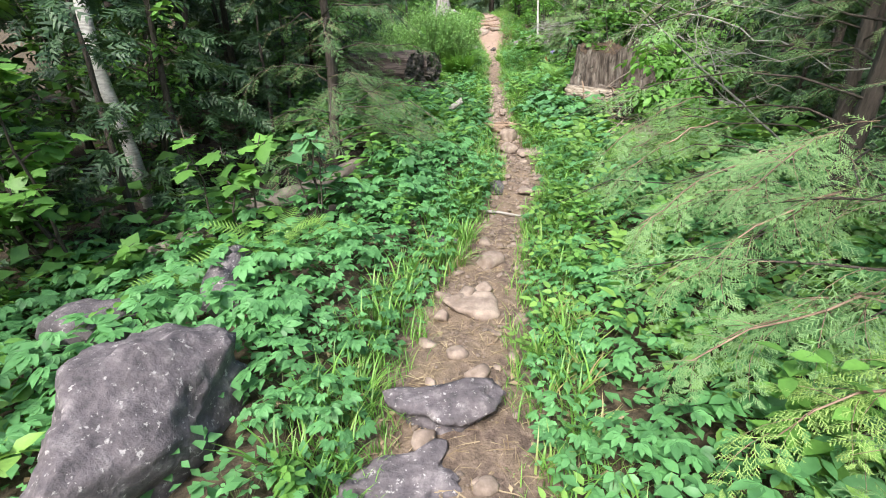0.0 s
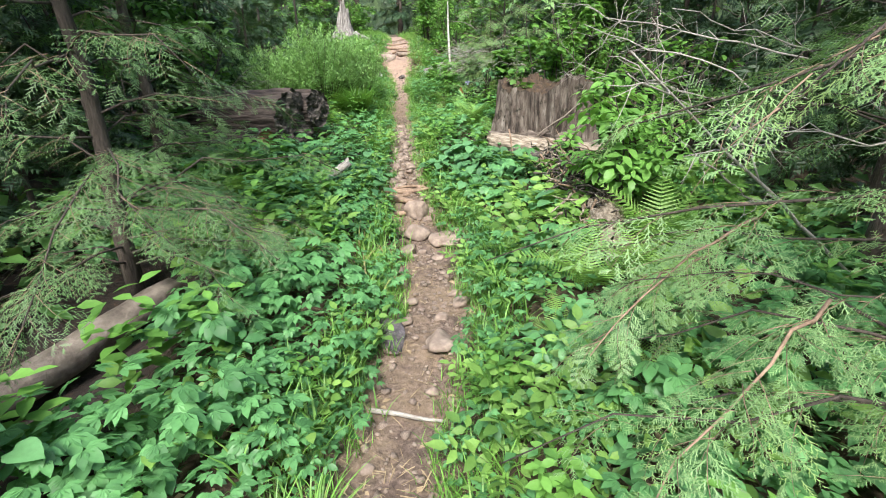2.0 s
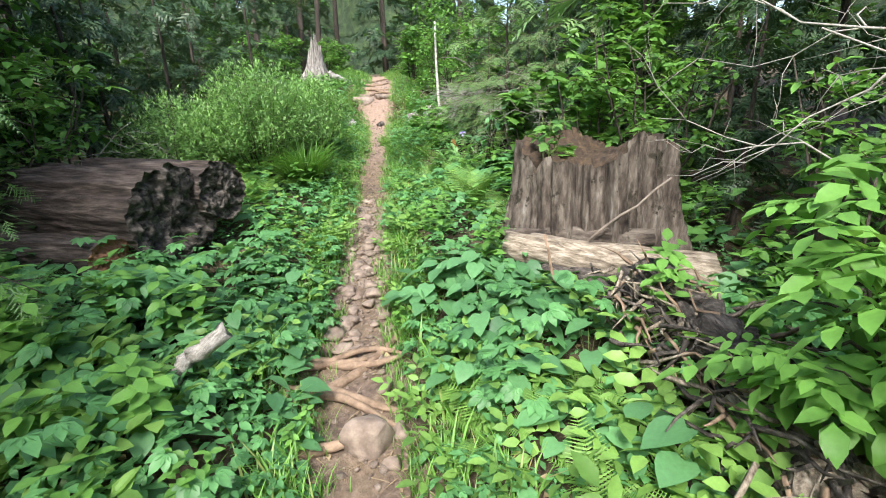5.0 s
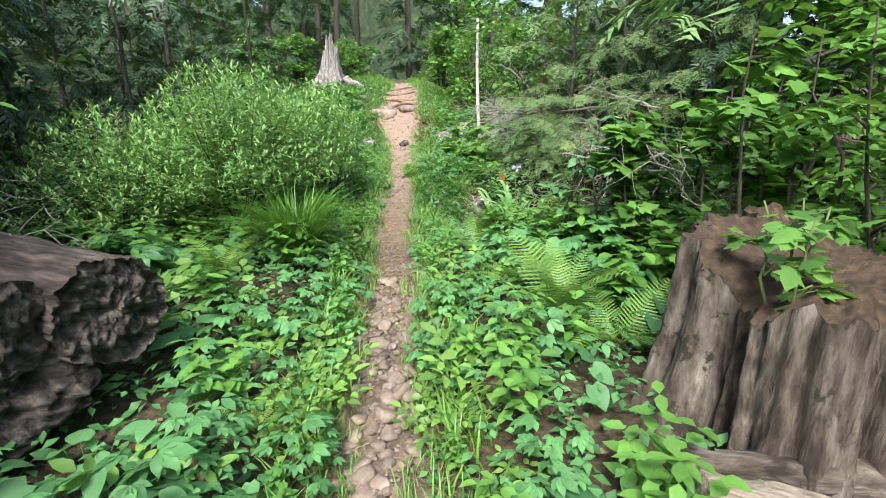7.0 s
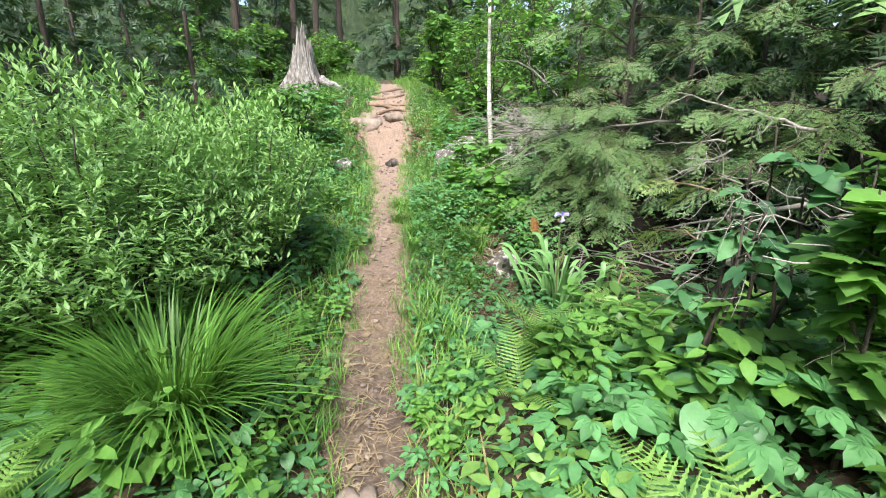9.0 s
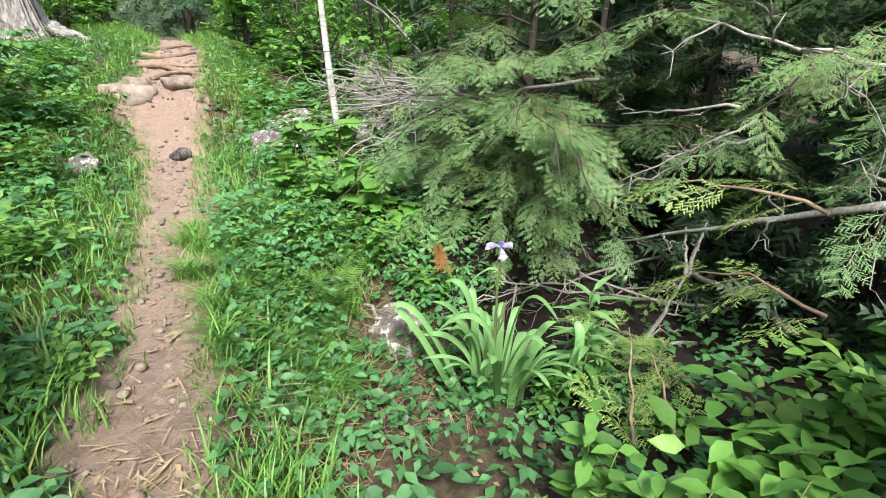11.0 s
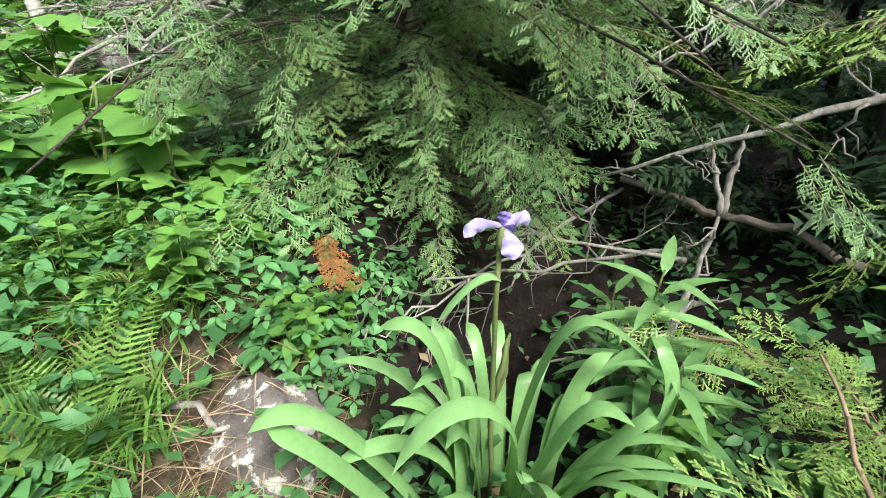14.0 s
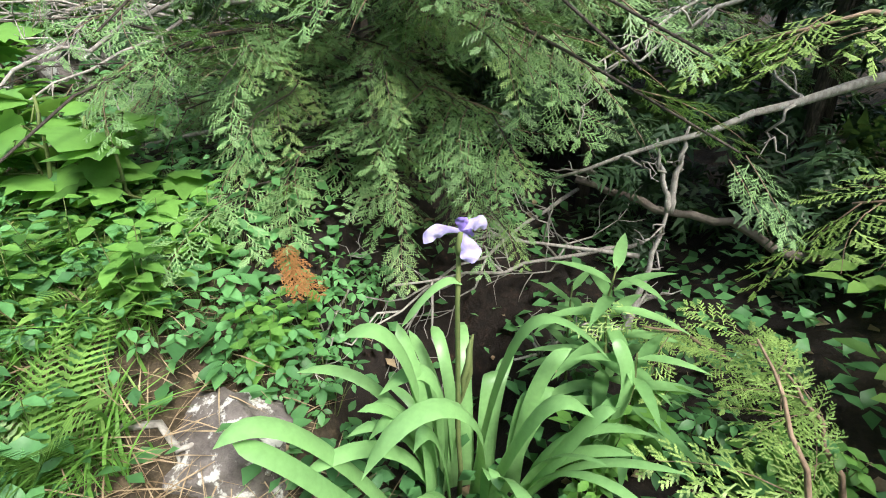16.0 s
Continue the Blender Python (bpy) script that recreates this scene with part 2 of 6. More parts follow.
def tube(points, radii, sides=6, jag=0.0):
    p = np.asarray(points, float)
    r = np.broadcast_to(np.asarray(radii, float), (len(p),))
    t = unit(np.gradient(p, axis=0))
    ref = np.array([0.31, 0.22, 0.92]) if abs(t[0, 2]) < 0.8 else np.array([0.9, 0.3, 0.1])
    x = unit(np.cross(t, ref))
    y = np.cross(t, x)
    a = np.linspace(0, 2 * np.pi, sides, endpoint=False)
    ring = np.cos(a)[None, :, None] * x[:, None] + np.sin(a)[None, :, None] * y[:, None]
    rr = r[:, None, None] * (1 + jag * rng.uniform(-1, 1, (len(p), sides, 1)))
    v = (p[:, None] + ring * rr).reshape(-1, 3)
    f = []
    for i in range(len(p) - 1):
        for j in range(sides):
            k = (j + 1) % sides
            f += [(i * sides + j, i * sides + k, (i + 1) * sides + k), (i * sides + j, (i + 1) * sides + k, (i + 1) * sides + j)]
    n = len(v)
    v = np.concatenate([v, p[:1], p[-1:]])
    for j in range(sides):
        k = (j + 1) % sides
        f += [(n, k, j), (n + 1, (len(p) - 1) * sides + j, (len(p) - 1) * sides + k)]
    return v, np.array(f)


def bend(a, b, sag=0.0, n=6, wig=0.0):
    a, b = np.asarray(a, float), np.asarray(b, float)
    t = np.linspace(0, 1, n)[:, None]
    p = a + (b - a) * t
    p[:, 2] += sag * (4 * t * (1 - t))[:, 0]
    if wig:
        p[1:-1] += rng.normal(0, wig, (n - 2, 3))
    return p


def thing(name, label, category, group="", at=(0, 0, 0)):
    ob = new(name)
    ob.location = at
    return tagged(ob, label, category, group)


def part(name, vf, mat, parent, label="", smooth=False):
    ob = new(name, vf if isinstance(vf, bpy.types.Mesh) else mesh_of(name, vf, mat, smooth))
    ob.parent = parent
    return tagged(ob, label) if label else ob


def solo(name, vf, mat, label, category, group="", kind="", smooth=False, at=(0, 0, 0)):
    ob = new(name, vf if isinstance(vf, bpy.types.Mesh) else mesh_of(name, vf, mat, smooth))
    ob.location = at
    return tagged(ob, label, category, group, kind)


# ---- leaf shapes, each 1 long along y, lying in the xy plane ----
def leaf_shape(width, n=4, peak=0.42, fold=0.12, droop=0.18, heart=0.0):
    t = np.linspace(0, 1, n + 1)
    w = width / 2 * np.where(t < peak, np.sin(np.pi / 2 * (np.minimum(t, peak) / peak)) ** (0.7 - 0.3 * heart), np.clip(np.cos(np.pi / 2 * ((t - peak) / (1 - peak))), 0, 1) ** 0.9)
    w[0], w[-1] = (0.25 * width * heart), 0
    v = []
    for i, (a, b) in enumerate(zip(t, w)):
        z = -droop * a * a
        back = -0.10 * heart if i == 0 else 0
        v += [(-b, a + back, z + fold * b * 2), (0, a, z), (b, a + back, z + fold * b * 2)]
    f = []
    for i in range(n):
        p, q = 3 * i, 3 * i + 3
        for s in (0, 1):
            f += [(p + s, p + s + 1, q + s + 1)] + ([(p + s, q + s + 1, q + s)] if i < n - 1 else [(p + s, q + s + 1, q + s)])
    return np.array(v), np.array(f)


def lobed_shape():
    """A maple-like leaf with five pointed lobes."""
    pts = [(0, 0), (-0.18, -0.06), (-0.42, 0.08), (-0.30, 0.20), (-0.55, 0.48), (-0.30, 0.48), (-0.26, 0.62), (0, 1), (0.26, 0.62), (0.30, 0.48), (0.55, 0.48), (0.30, 0.20), (0.42, 0.08), (0.18, -0.06)]
    v = [(0, 0.32, 0.0)] + [(x, y, -0.22 * (abs(x) + max(0, y - 0.4)) * 0.8) for x, y in pts]
    n = len(pts)
    return np.array(v), np.array([(0, 1 + (i + 1) % n, 1 + i) for i in range(n)])


OVATE = leaf_shape(0.52, 3)
LEAF2 = leaf_shape(0.6, 2, 0.5)
SLIM = leaf_shape(0.28, 2)
HEART = leaf_shape(0.86, 5, 0.30, 0.10, 0.25, 1.0)
LOBED = lobed_shape()


def compound(k):
    """k leaflets fanned round the tip of a stalk."""
    out = []
    for a in np.linspace(-75, 75, k) if k > 3 else (-70, 0, 70):
        a = radians(a)
        s = 0.62 if abs(a) > 1.2 else (0.75 if abs(a) > 0.5 else 0.9)
        d = np.array([[np.sin(a), np.cos(a), -0.12]])
        out.append(many(OVATE, frames(d, (0, 0, 1)) * s, [(0.06 * np.sin(a), 0.06 * np.cos(a), 0)]))
    return join(out)


FIVE, THREE = compound(5), compound(3)


def pinnate(k, shape, size, taper=0.4):
    """Leaflets in pairs along a stalk 1 long, and one at its tip."""
    d, p, s = [], [], []
    for i in range(k):
        t = (i + 0.8) / (k + 0.3)
        for e in (-1, 1):
            d.append((e * 0.9, 0.45, -0.1))
            p.append((0, t, -0.15 * t * t))
            s.append(size * (1 - taper * abs(t - 0.4)))
    d.append((0, 1, -0.3)), p.append((0, 0.97, -0.15)), s.append(size)
    return many(shape, frames(np.array(d), (0, 0, 1)) * np.array(s)[:, None, None], p)


ASH = pinnate(3, OVATE, 0.42)


def fern_frond(pairs=22, teeth=5):
    """One arching frond, 1 long: stalk and pairs of toothed pinnae."""
    out = [tube([(0, t, 0.55 * t - 0.75 * t * t) for t in np.linspace(0, 1, 8)], np.linspace(0.009, 0.002, 8), 3)]
    for i in range(pairs):
        t = 0.12 + 0.86 * i / pairs
        ln = 0.24 * np.sin(np.pi * min(1, (t + 0.02)) ** 0.85) ** 0.7 * (1.05 - 0.25 * t) + 0.012
        z = 0.55 * t - 0.75 * t * t
        for e in (-1, 1):
            v, f = [], []
            w = 0.0185 * (1.1 - 0.4 * t)
            for sd in (-1, 1):
                c = len(v)
                for j in range(teeth + 1):
                    a = j / teeth
                    h = sd * w * (1 - 0.9 * a ** 1.3) / ln
                    v += [(a, 0, 0), (a + 0.02, 0.5 * h, 0), (a + 0.55 / teeth, h, 0)]
                for j in range(teeth):
                    q = c + 3 * j
                    tri = [(q, q + 3, q + 1), (q + 1, q + 3, q + 4), (q + 1, q + 4, q + 2)]
                    f += tri if sd < 0 else [k[::-1] for k in tri]
            v = np.array(v) * ln
            f = np.array(f)[:, ::-1]
            d = np.array([e * 0.93, 0.33, -0.16])
            fx = unit(d)
            slope = unit(np.array([0, 1, 0.55 - 1.5 * t]))
            nz = unit(np.cross(fx, slope)) * (1 if e > 0 else -1)
            fy = np.cross(nz, fx)
            out.append((v @ np.stack([fx, fy, nz]) + (0, t, z), f if e > 0 else f[:, ::-1]))
    return join(out)


FROND = fern_frond()


def cedar_spray(pairs=7, subs=6, width=0.0125, both=True, seed=0):
    """A flat, lacy spray of scale leaves, 1 long: stalk, side shoots and their short twigs."""
    v, f = [], []
    r = np.random.default_rng(seed)

    def blade(a, b, w):
        a, b = np.array(a), np.array(b)
        side = np.array([-(b - a)[1], (b - a)[0], 0])
        side = side / (np.linalg.norm(side) + 1e-9) * w
        c = len(v)
        v.extend([a - side, a + side, b])
        f.append((c, c + 1, c + 2))

    blade((0, 0, 0), (0, 1, -0.22), 0.009)
    for i in range(pairs):
        t = 0.08 + 0.88 * i / pairs
        for e in (-1, 1):
            tt = t + (0.05 if e > 0 else 0)
            ln = 0.46 * (1 - tt) ** 0.7 * (0.5 + 0.5 * min(1, tt * 3)) * r.uniform(0.6, 1.25) + 0.08
            a = np.array([0.05 * np.sin(3 * tt + seed), tt, -0.22 * tt * tt])
            d = unit(np.array([e * r.uniform(0.58, 0.85), 0.68, r.normal(-0.2, 0.14)]))
            blade(a, a + d * ln, width * 0.9)
            for j in range(subs):
                s = 0.15 + 0.82 * j / subs
                p = a + d * ln * s
                l2 = 0.050 - 0.018 * s + 0.02 * ln
                for e2 in ((-1, 1) if both else ((-1) ** j,)):
                    ang = np.arctan2(d[1], d[0]) + e2 * 0.62
                    blade(p, p + np.array([np.cos(ang), np.sin(ang), -0.2]) * l2, width)
    return np.array(v), np.array(f)




def cedar_fan(pairs=6, lobes=5, seed=0):
    """A broad hanging cedar fan, 1 long: alternate side shoots with short blunt lobes."""
    v, f = [], []
    r = np.random.default_rng(seed)

    def lobe(a, d, ln, w):
        s = unit(np.array([-d[1], d[0], 0.0])) * w
        k = len(v)
        v.extend([a, a + d * ln * 0.38 + s, a + d * ln, a + d * ln * 0.38 - s])
        f.extend([(k, k + 1, k + 2), (k, k + 2, k + 3)])

    lobe(np.zeros(3), unit(np.array([0.0, 1.0, -0.12])), 1.02, 0.008)
    for i in range(pairs * 2):
        e = 1 if i % 2 else -1
        t = 0.06 + 0.88 * i / (pairs * 2)
        ln = (0.52 * (1 - t) ** 0.8 * (0.55 + 0.45 * min(1, t * 4)) + 0.06) * r.uniform(0.75, 1.2)
        a = np.array([0.0, t, -0.12 * t])
        d = unit(np.array([e * r.uniform(0.62, 0.82), 0.72, r.normal(-0.12, 0.08)]))
        lobe(a, d, ln * 1.03, 0.015)
        for j in range(lobes):
            q = 0.12 + 0.84 * (j + 0.5) / lobes
            side = 1 if j % 2 else -1
            for k in (side, -side):
                ang = np.arctan2(d[1], d[0]) + k * r.uniform(0.48, 0.66)
                p = a + d * ln * (q + (0.06 if k == side else 0))
                lobe(p, unit(np.array([np.cos(ang), np.sin(ang), -0.1])), (0.125 - 0.060 * q) * (0.6 + ln), 0.0105)
    return np.array(v), np.array(f)


def bough_shape(sides=6, shoots=5, lobes=4, seed=0, droop=0.28, fat=1.0):
    """A flat cedar bough, 1 long: side fans of short scaly shoots that droop towards the tip."""
    v, f = [], []
    r = np.random.default_rng(seed)

    def blade(a, d, ln, w):
        k = len(v)
        q = unit(np.array([-d[1], d[0], 0.0])) * w
        v.extend([a - q, a + q, a + d * ln])
        f.append((k, k + 1, k + 2))

    for i in range(2 * sides):
        e = 1 if i % 2 else -1
        t = 0.04 + 0.92 * i / (2 * sides)
        ln = (0.50 * (1 - t) ** 0.8 * (0.5 + 0.5 * min(1, 3 * t)) + 0.05) * r.uniform(0.75, 1.2)
        a = np.array([0.05 * np.sin(4 * t + seed), t, -droop * t * t])
        d = unit(np.array([e * r.uniform(0.6, 0.85), 0.75, r.normal(-0.16, 0.12)]))
        blade(a, d, ln, 0.006)
        for j in range(2 * shoots):
            e2 = 1 if j % 2 else -1
            q = 0.12 + 0.86 * j / (2 * shoots)
            l2 = ln * 0.36 * (1 - 0.8 * q) * min(1, 0.5 + 2 * q) + 0.026
            g = np.arctan2(d[1], d[0]) + e2 * r.uniform(0.55, 0.75)
            d2 = unit(np.array([np.cos(g), np.sin(g), d[2] + r.normal(-0.1, 0.12)]))
            p = a + d * ln * q - np.array([0, 0, 0.10 * (ln * q) ** 2])
            blade(p, d2, l2, 0.0062 * fat)
            for k in range(lobes):
                g2 = g + (0.62 if k % 2 else -0.62)
                blade(p + d2 * l2 * (0.15 + 0.7 * k / max(1, lobes)), unit(np.array([np.cos(g2), np.sin(g2), d2[2]])), 0.012 + 0.2 * l2 * (1 - k / (lobes + 1)), 0.0058 * fat)
    return np.array(v), np.array(f)


BOUGHS = [bough_shape(seed=i, droop=0.15 + 0.12 * i) for i in range(3)]
BOUGHS_NEAR = [bough_shape(6, 4, 4, 20 + i, 0.15 + 0.1 * i, 1.7) for i in range(3)]
BOUGHS_LOW = [bough_shape(5, 4, 2, 7 + i, 0.15 + 0.15 * i) for i in range(2)]
AXIS = tube([(0.05 * np.sin(4 * t), t, 0.004 - 0.27 * t * t) for t in np.linspace(0, 0.9, 5)], np.linspace(0.007, 0.002, 5), 3)
FAN_B = cedar_fan(6, 6, 8)
SPRAY = cedar_spray()
SPRAY_B = cedar_spray(6, 6, 0.013, True, 5)
SPRAY_LOW = cedar_spray(6, 3, 0.020)
SPRAY_FAR = cedar_spray(4, 1, 0.075, False)

# ---- the lie of the land ----
TRAIL_Y = [-4, 0, 1.5, 2.6, 3.4, 3.95, 5.2, 6.1, 7.2, 8.2, 9.1, 9.85, 10.6, 11.5, 13.6, 14.6, 16.6, 20, 26]
TRAIL_X = [-0.2, -0.05, 0.08, 0.32, 0.52, 0.72, 0.88, 0.82, 0.88, 0.96, 1.02, 1.08, 1.16, 1.28, 1.38, 1.42, 1.70, 1.7, 1.2]
TRAIL_Z = [-0.15, 0.03, 0.08, 0.085, 0.10, 0.15, 0.14, 0.28, 0.42, 0.57, 0.60, 0.68, 0.86, 0.97, 1.16, 1.64, 2.05, 2.42, 2.6]
TRAIL_W = [0.25, 0.27, 0.27, 0.20, 0.20, 0.21, 0.20, 0.20, 0.15, 0.15, 0.15, 0.15, 0.15, 0.15, 0.20, 0.30, 0.28, 0.2, 0.2]


def trail_at(y):
    return np.interp(y, TRAIL_Y, TRAIL_X), np.interp(y, TRAIL_Y, TRAIL_W)


def ease(a):
    a = np.clip(a, 0, 1)
    return a * a * (3 - 2 * a)


def rough_at(x, y):
    return 0.5 * np.sin(2.1 * x + 1.3 * y + 0.6) + 0.35 * np.sin(4.3 * y - 3.1 * x + 1.9) + 0.25 * np.sin(7.7 * x + 5.9 * y) + 0.15 * np.sin(13.1 * x - 11.7 * y + 0.4)


def land(x, y):
    """Height of the ground."""
    x, y = np.asarray(x, float), np.asarray(y, float)
    cx, hw = trail_at(y)
    z = np.interp(y, TRAIL_Y, TRAIL_Z)
    soft = 0.5 * np.interp(y - 0.6, TRAIL_Y, TRAIL_Z) + 0.5 * np.interp(y + 0.6, TRAIL_Y, TRAIL_Z)
    d = np.abs(x - cx) - hw
    off = ease(d / 0.5)
    z = z * (1 - off) + soft * off
    z = z + 0.07 * off + rough_at(x, y) * (0.012 + 0.04 * off)
    left = ease((cx - x - 0.7) / 1.6)
    z = z - 0.22 * left * ease((5.5 - y) / 2.0) - 0.12 * left * ease((y - 8.5) / 2)
    dip = np.exp(-(((y - 10.6) / 0.8) ** 2)) * ease((x - 1.3) / 0.45)
    z = z - 0.39 * dip - 0.34 * np.exp(-(((x - 2.55) / 0.26) ** 2) - ((y - 10.95) / 0.24) ** 2) - 0.40 * np.exp(-(((x - 2.85) / 0.24) ** 2) - ((y - 10.95) / 0.20) ** 2)
    z = z + 0.10 * np.exp(-(((x - 2.55) / 0.35) ** 2) - ((y - 11.45) / 0.22) ** 2)
    # a low step of rock across the path
    step = ease((y - 14.02) / 0.14) - ease((y - 14.02) / 0.9)
    z = z + 0.17 * step * (1 - off)
    return z


def lz(x, y):
    return float(land(x, y))


def build_ground():
    xs = np.concatenate([np.linspace(-70, -5, 18)[:-1], np.linspace(-5, -1.4, 37)[:-1], np.linspace(-1.4, 3.2, 100)[:-1], np.linspace(3.2, 6, 25)[:-1], np.linspace(6, 70, 18)])
    ys = np.concatenate([np.linspace(-40, -2, 12)[:-1], np.linspace(-2, 0.4, 20)[:-1], np.linspace(0.4, 15, 230)[:-1], np.linspace(15, 20, 50)[:-1], np.linspace(20, 110, 30)])
    gx, gy = np.meshgrid(xs, ys)
    gz = land(gx, gy)
    cx, hw = trail_at(gy)
    d = np.abs(gx - cx) - hw
    grit = rng.uniform(-1, 1, gz.shape) * 0.008 + 0.012 * np.sin(31 * gx + 9 * gy) * np.sin(27 * gy - 6 * gx)
    gz = gz + grit * (d < 0.3)
    w, h = len(xs), len(ys)
    i = np.arange(w * h).reshape(h, w)
    a, b, c, e = i[:-1, :-1].ravel(), i[:-1, 1:].ravel(), i[1:, 1:].ravel(), i[1:, :-1].ravel()
    me = mesh_of("ground", (np.stack([gx, gy, gz], -1).reshape(-1, 3), np.concatenate([np.stack([a, b, c], 1), np.stack([a, c, e], 1)])), M_GROUND, True)
    bare = np.clip(0.75 - d / 0.10 * 0.35, 0, 1) * ((gy < 19) & (gy > -4))
    at = me.attributes.new("bare", "FLOAT", "POINT")
    at.data.foreach_set("value", bare.ravel().astype(np.float32))
    # mask of the painted soil shade: the iris hollow and below the left cedar
    at = me.attributes.new("shade_dark", "FLOAT", "POINT")
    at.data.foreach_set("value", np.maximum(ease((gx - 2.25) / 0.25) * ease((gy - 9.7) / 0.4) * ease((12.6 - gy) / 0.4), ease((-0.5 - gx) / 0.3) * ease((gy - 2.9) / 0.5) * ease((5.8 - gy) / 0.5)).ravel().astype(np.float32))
    at = me.attributes.new("red", "FLOAT", "POINT")
    at.data.foreach_set("value", ease((gy - 9.5) / 2.5).ravel().astype(np.float32))
    return tagged(new("ground", me), "sloping forest floor with a bare reddish dirt footpath", "ground", kind="structure")


GROUND = build_ground()


# ---- stones ----
def rock_vf(seed, size, flat=0.0, sub=3, rough=0.22, cuts=9):
    r = np.random.default_rng(seed)
    bm = bmesh.new()
    bmesh.ops.create_icosphere(bm, subdivisions=sub, radius=1)
    v = np.array([p.co[:] for p in bm.verts])
    f = np.array([[q.index for q in p.verts] for p in bm.faces])
    bm.free()
    for _ in range(cuts):
        n = unit(r.normal(size=3))
        k = r.uniform(0.45, 0.80)
        h = v @ n
        v = v - np.clip(h - k, 0, None)[:, None] * n * 0.9
    if flat:
        v[:, 2] = np.minimum(v[:, 2], flat)
    o = r.uniform(0, 50, 3)
    bumps = np.array([noise.fractal(Vector(p * 1.6 + o), 0.9, 2.0, 4) for p in v])
    v = v * (1 + rough * bumps)[:, None]
    return v * np.asarray(size, float), f


def rock(name, x, y, size, mat, label, seed, turn=0, tilt=0, sink=0.35, flat=0.0, category="rock", group="", sub=3, z=None, rough=0.22):
    vf = rock_vf(seed, size, flat, sub, rough)
    ob = solo(name, vf, mat, label, category, group, smooth=True)
    ob.matrix_world = pose(x, y, (lz(x, y) if z is None else z) + size[2] * (1 - 2 * sink), tilt, 0, turn)
    return ob


def big_rocks():
    rock("boulder", -0.88, 1.04, (0.30, 0.40, 0.30), M_ROCK, "large speckled grey boulder among herbs beside the path", 26, -24, 0, 0.33, sub=5, rough=0.22)
    rock("boulder", -1.58, 1.80, (0.28, 0.22, 0.20), M_ROCK, "grey boulder half hidden by leaves", 5, 20, 0, 0.25)
    rock("boulder", -1.02, 2.10, (0.12, 0.26, 0.20), M_ROCK, "dark slanted rock under the herbs", 8, -15, 12, 0.3)
    rock("stepping_stone", 0.06, 1.30, (0.24, 0.15, 0.11), M_ROCK, "flat-topped grey stone step set in the path", 12, 6, 0, 0.40, 0.6, "stone", sub=4, rough=0.4)
    rock("stepping_stone", -0.08, 1.02, (0.21, 0.12, 0.08), M_ROCK, "worn grey stone sunk in the path", 14, 10, 0, 0.48, 0.5, "stone", sub=4, rough=0.4)
    rock("stepping_stone", 0.20, 2.06, (0.20, 0.13, 0.07), M_TAN, "flat tan stone slab in the path", 17, -10, 0, 0.45, 0.45, "stone")
    rock("stone", 0.31, 2.58, (0.10, 0.10, 0.08), M_TAN, "square brown stone on the path", 19, 20, 8, 0.35, 0.6)
    rock("stone", 0.70, 2.47, (0.06, 0.06, 0.05), M_ROCK, "small dark grey stone at the path edge", 23, 5, 0, 0.3)
    rock("stone", 0.02, 2.85, (0.14, 0.09, 0.07), M_ROCK, "grey stone under grass at the path edge", 29, 5, 0, 0.35)
    rock("stone", 0.74, 3.88, (0.10, 0.13, 0.06), M_TAN, "weathered stone bedded in the path", 31, 5, 0, 0.4, 0.6)
    rock("stone", 0.50, 3.98, (0.09, 0.15, 0.07), M_ROCK, "grey stone along the path edge", 33, 10, 0, 0.4, 0.6)
    rock("stone", 1.08, 5.36, (0.17, 0.23, 0.07), M_TAN, "flat tan slab at the path edge", 37, -18, 6, 0.4, 0.45)
    rock("stone", 0.72, 5.16, (0.085, 0.07, 0.06), M_TAN, "rounded tan stone in the path", 41, 0, 0, 0.35)
    rock("stone", 0.79, 5.42, (0.12, 0.09, 0.09), M_TAN, "brown stone bedded in the path", 43, 0, 0, 0.35)
    rock("stone", 0.57, 5.52, (0.06, 0.05, 0.045), M_TAN, "small tan stone at the path edge", 45, 0, 0, 0.35)
    rock("stone", 0.87, 5.86, (0.16, 0.12, 0.12), M_TAN, "rounded tan rock below the roots", 47, 0, 0, 0.35, rough=0.12)
    rock("stone", 1.44, 13.60, (0.09, 0.07, 0.06), M_ROT, "dark brown stone lying on the path", 53, 0, 0, 0.2)
    rock("stone", 0.87, 13.10, (0.13, 0.10, 0.10), M_LICHEN, "pale grey stone among leaves by the path", 59, 0, 0, 0.25)
    rock("ledge_rock", 1.12, 14.28, (0.24, 0.20, 0.16), M_TAN, "flat pale rock ledge across the path", 61, 4, 0, 0.42, 0.4)
    rock("ledge_rock", 1.55, 14.55, (0.24, 0.22, 0.15), M_TAN, "tan rock ledge stepping up the path", 67, 0, 0, 0.42, 0.4)
    rock("ledge_rock", 1.20, 14.85, (0.20, 0.24, 0.12), M_TAN, "low pale rock in the bare path", 71, 30, 0, 0.42, 0.4)
    rock("rock", 2.02, 13.05, (0.16, 0.14, 0.14), M_LICHEN, "pale angular rock in a low rock pile", 73, 30, 10, 0.25, group="low rock pile")
    rock("rock", 2.42, 13.38, (0.34, 0.22, 0.20), M_LICHEN, "broad grey rock in a low rock pile", 79, 8, 0, 0.25, 0.6, group="low rock pile")
    rock("rock", 2.92, 13.25, (0.32, 0.22, 0.20), M_LICHEN, "grey rock in a low rock pile", 83, -8, 0, 0.25, 0.6, group="low rock pile")
    rock("rock", 2.22, 12.92, (0.16, 0.12, 0.10), M_LICHEN, "small grey rock in a low rock pile", 85, -8, 0, 0.25, group="low rock pile")
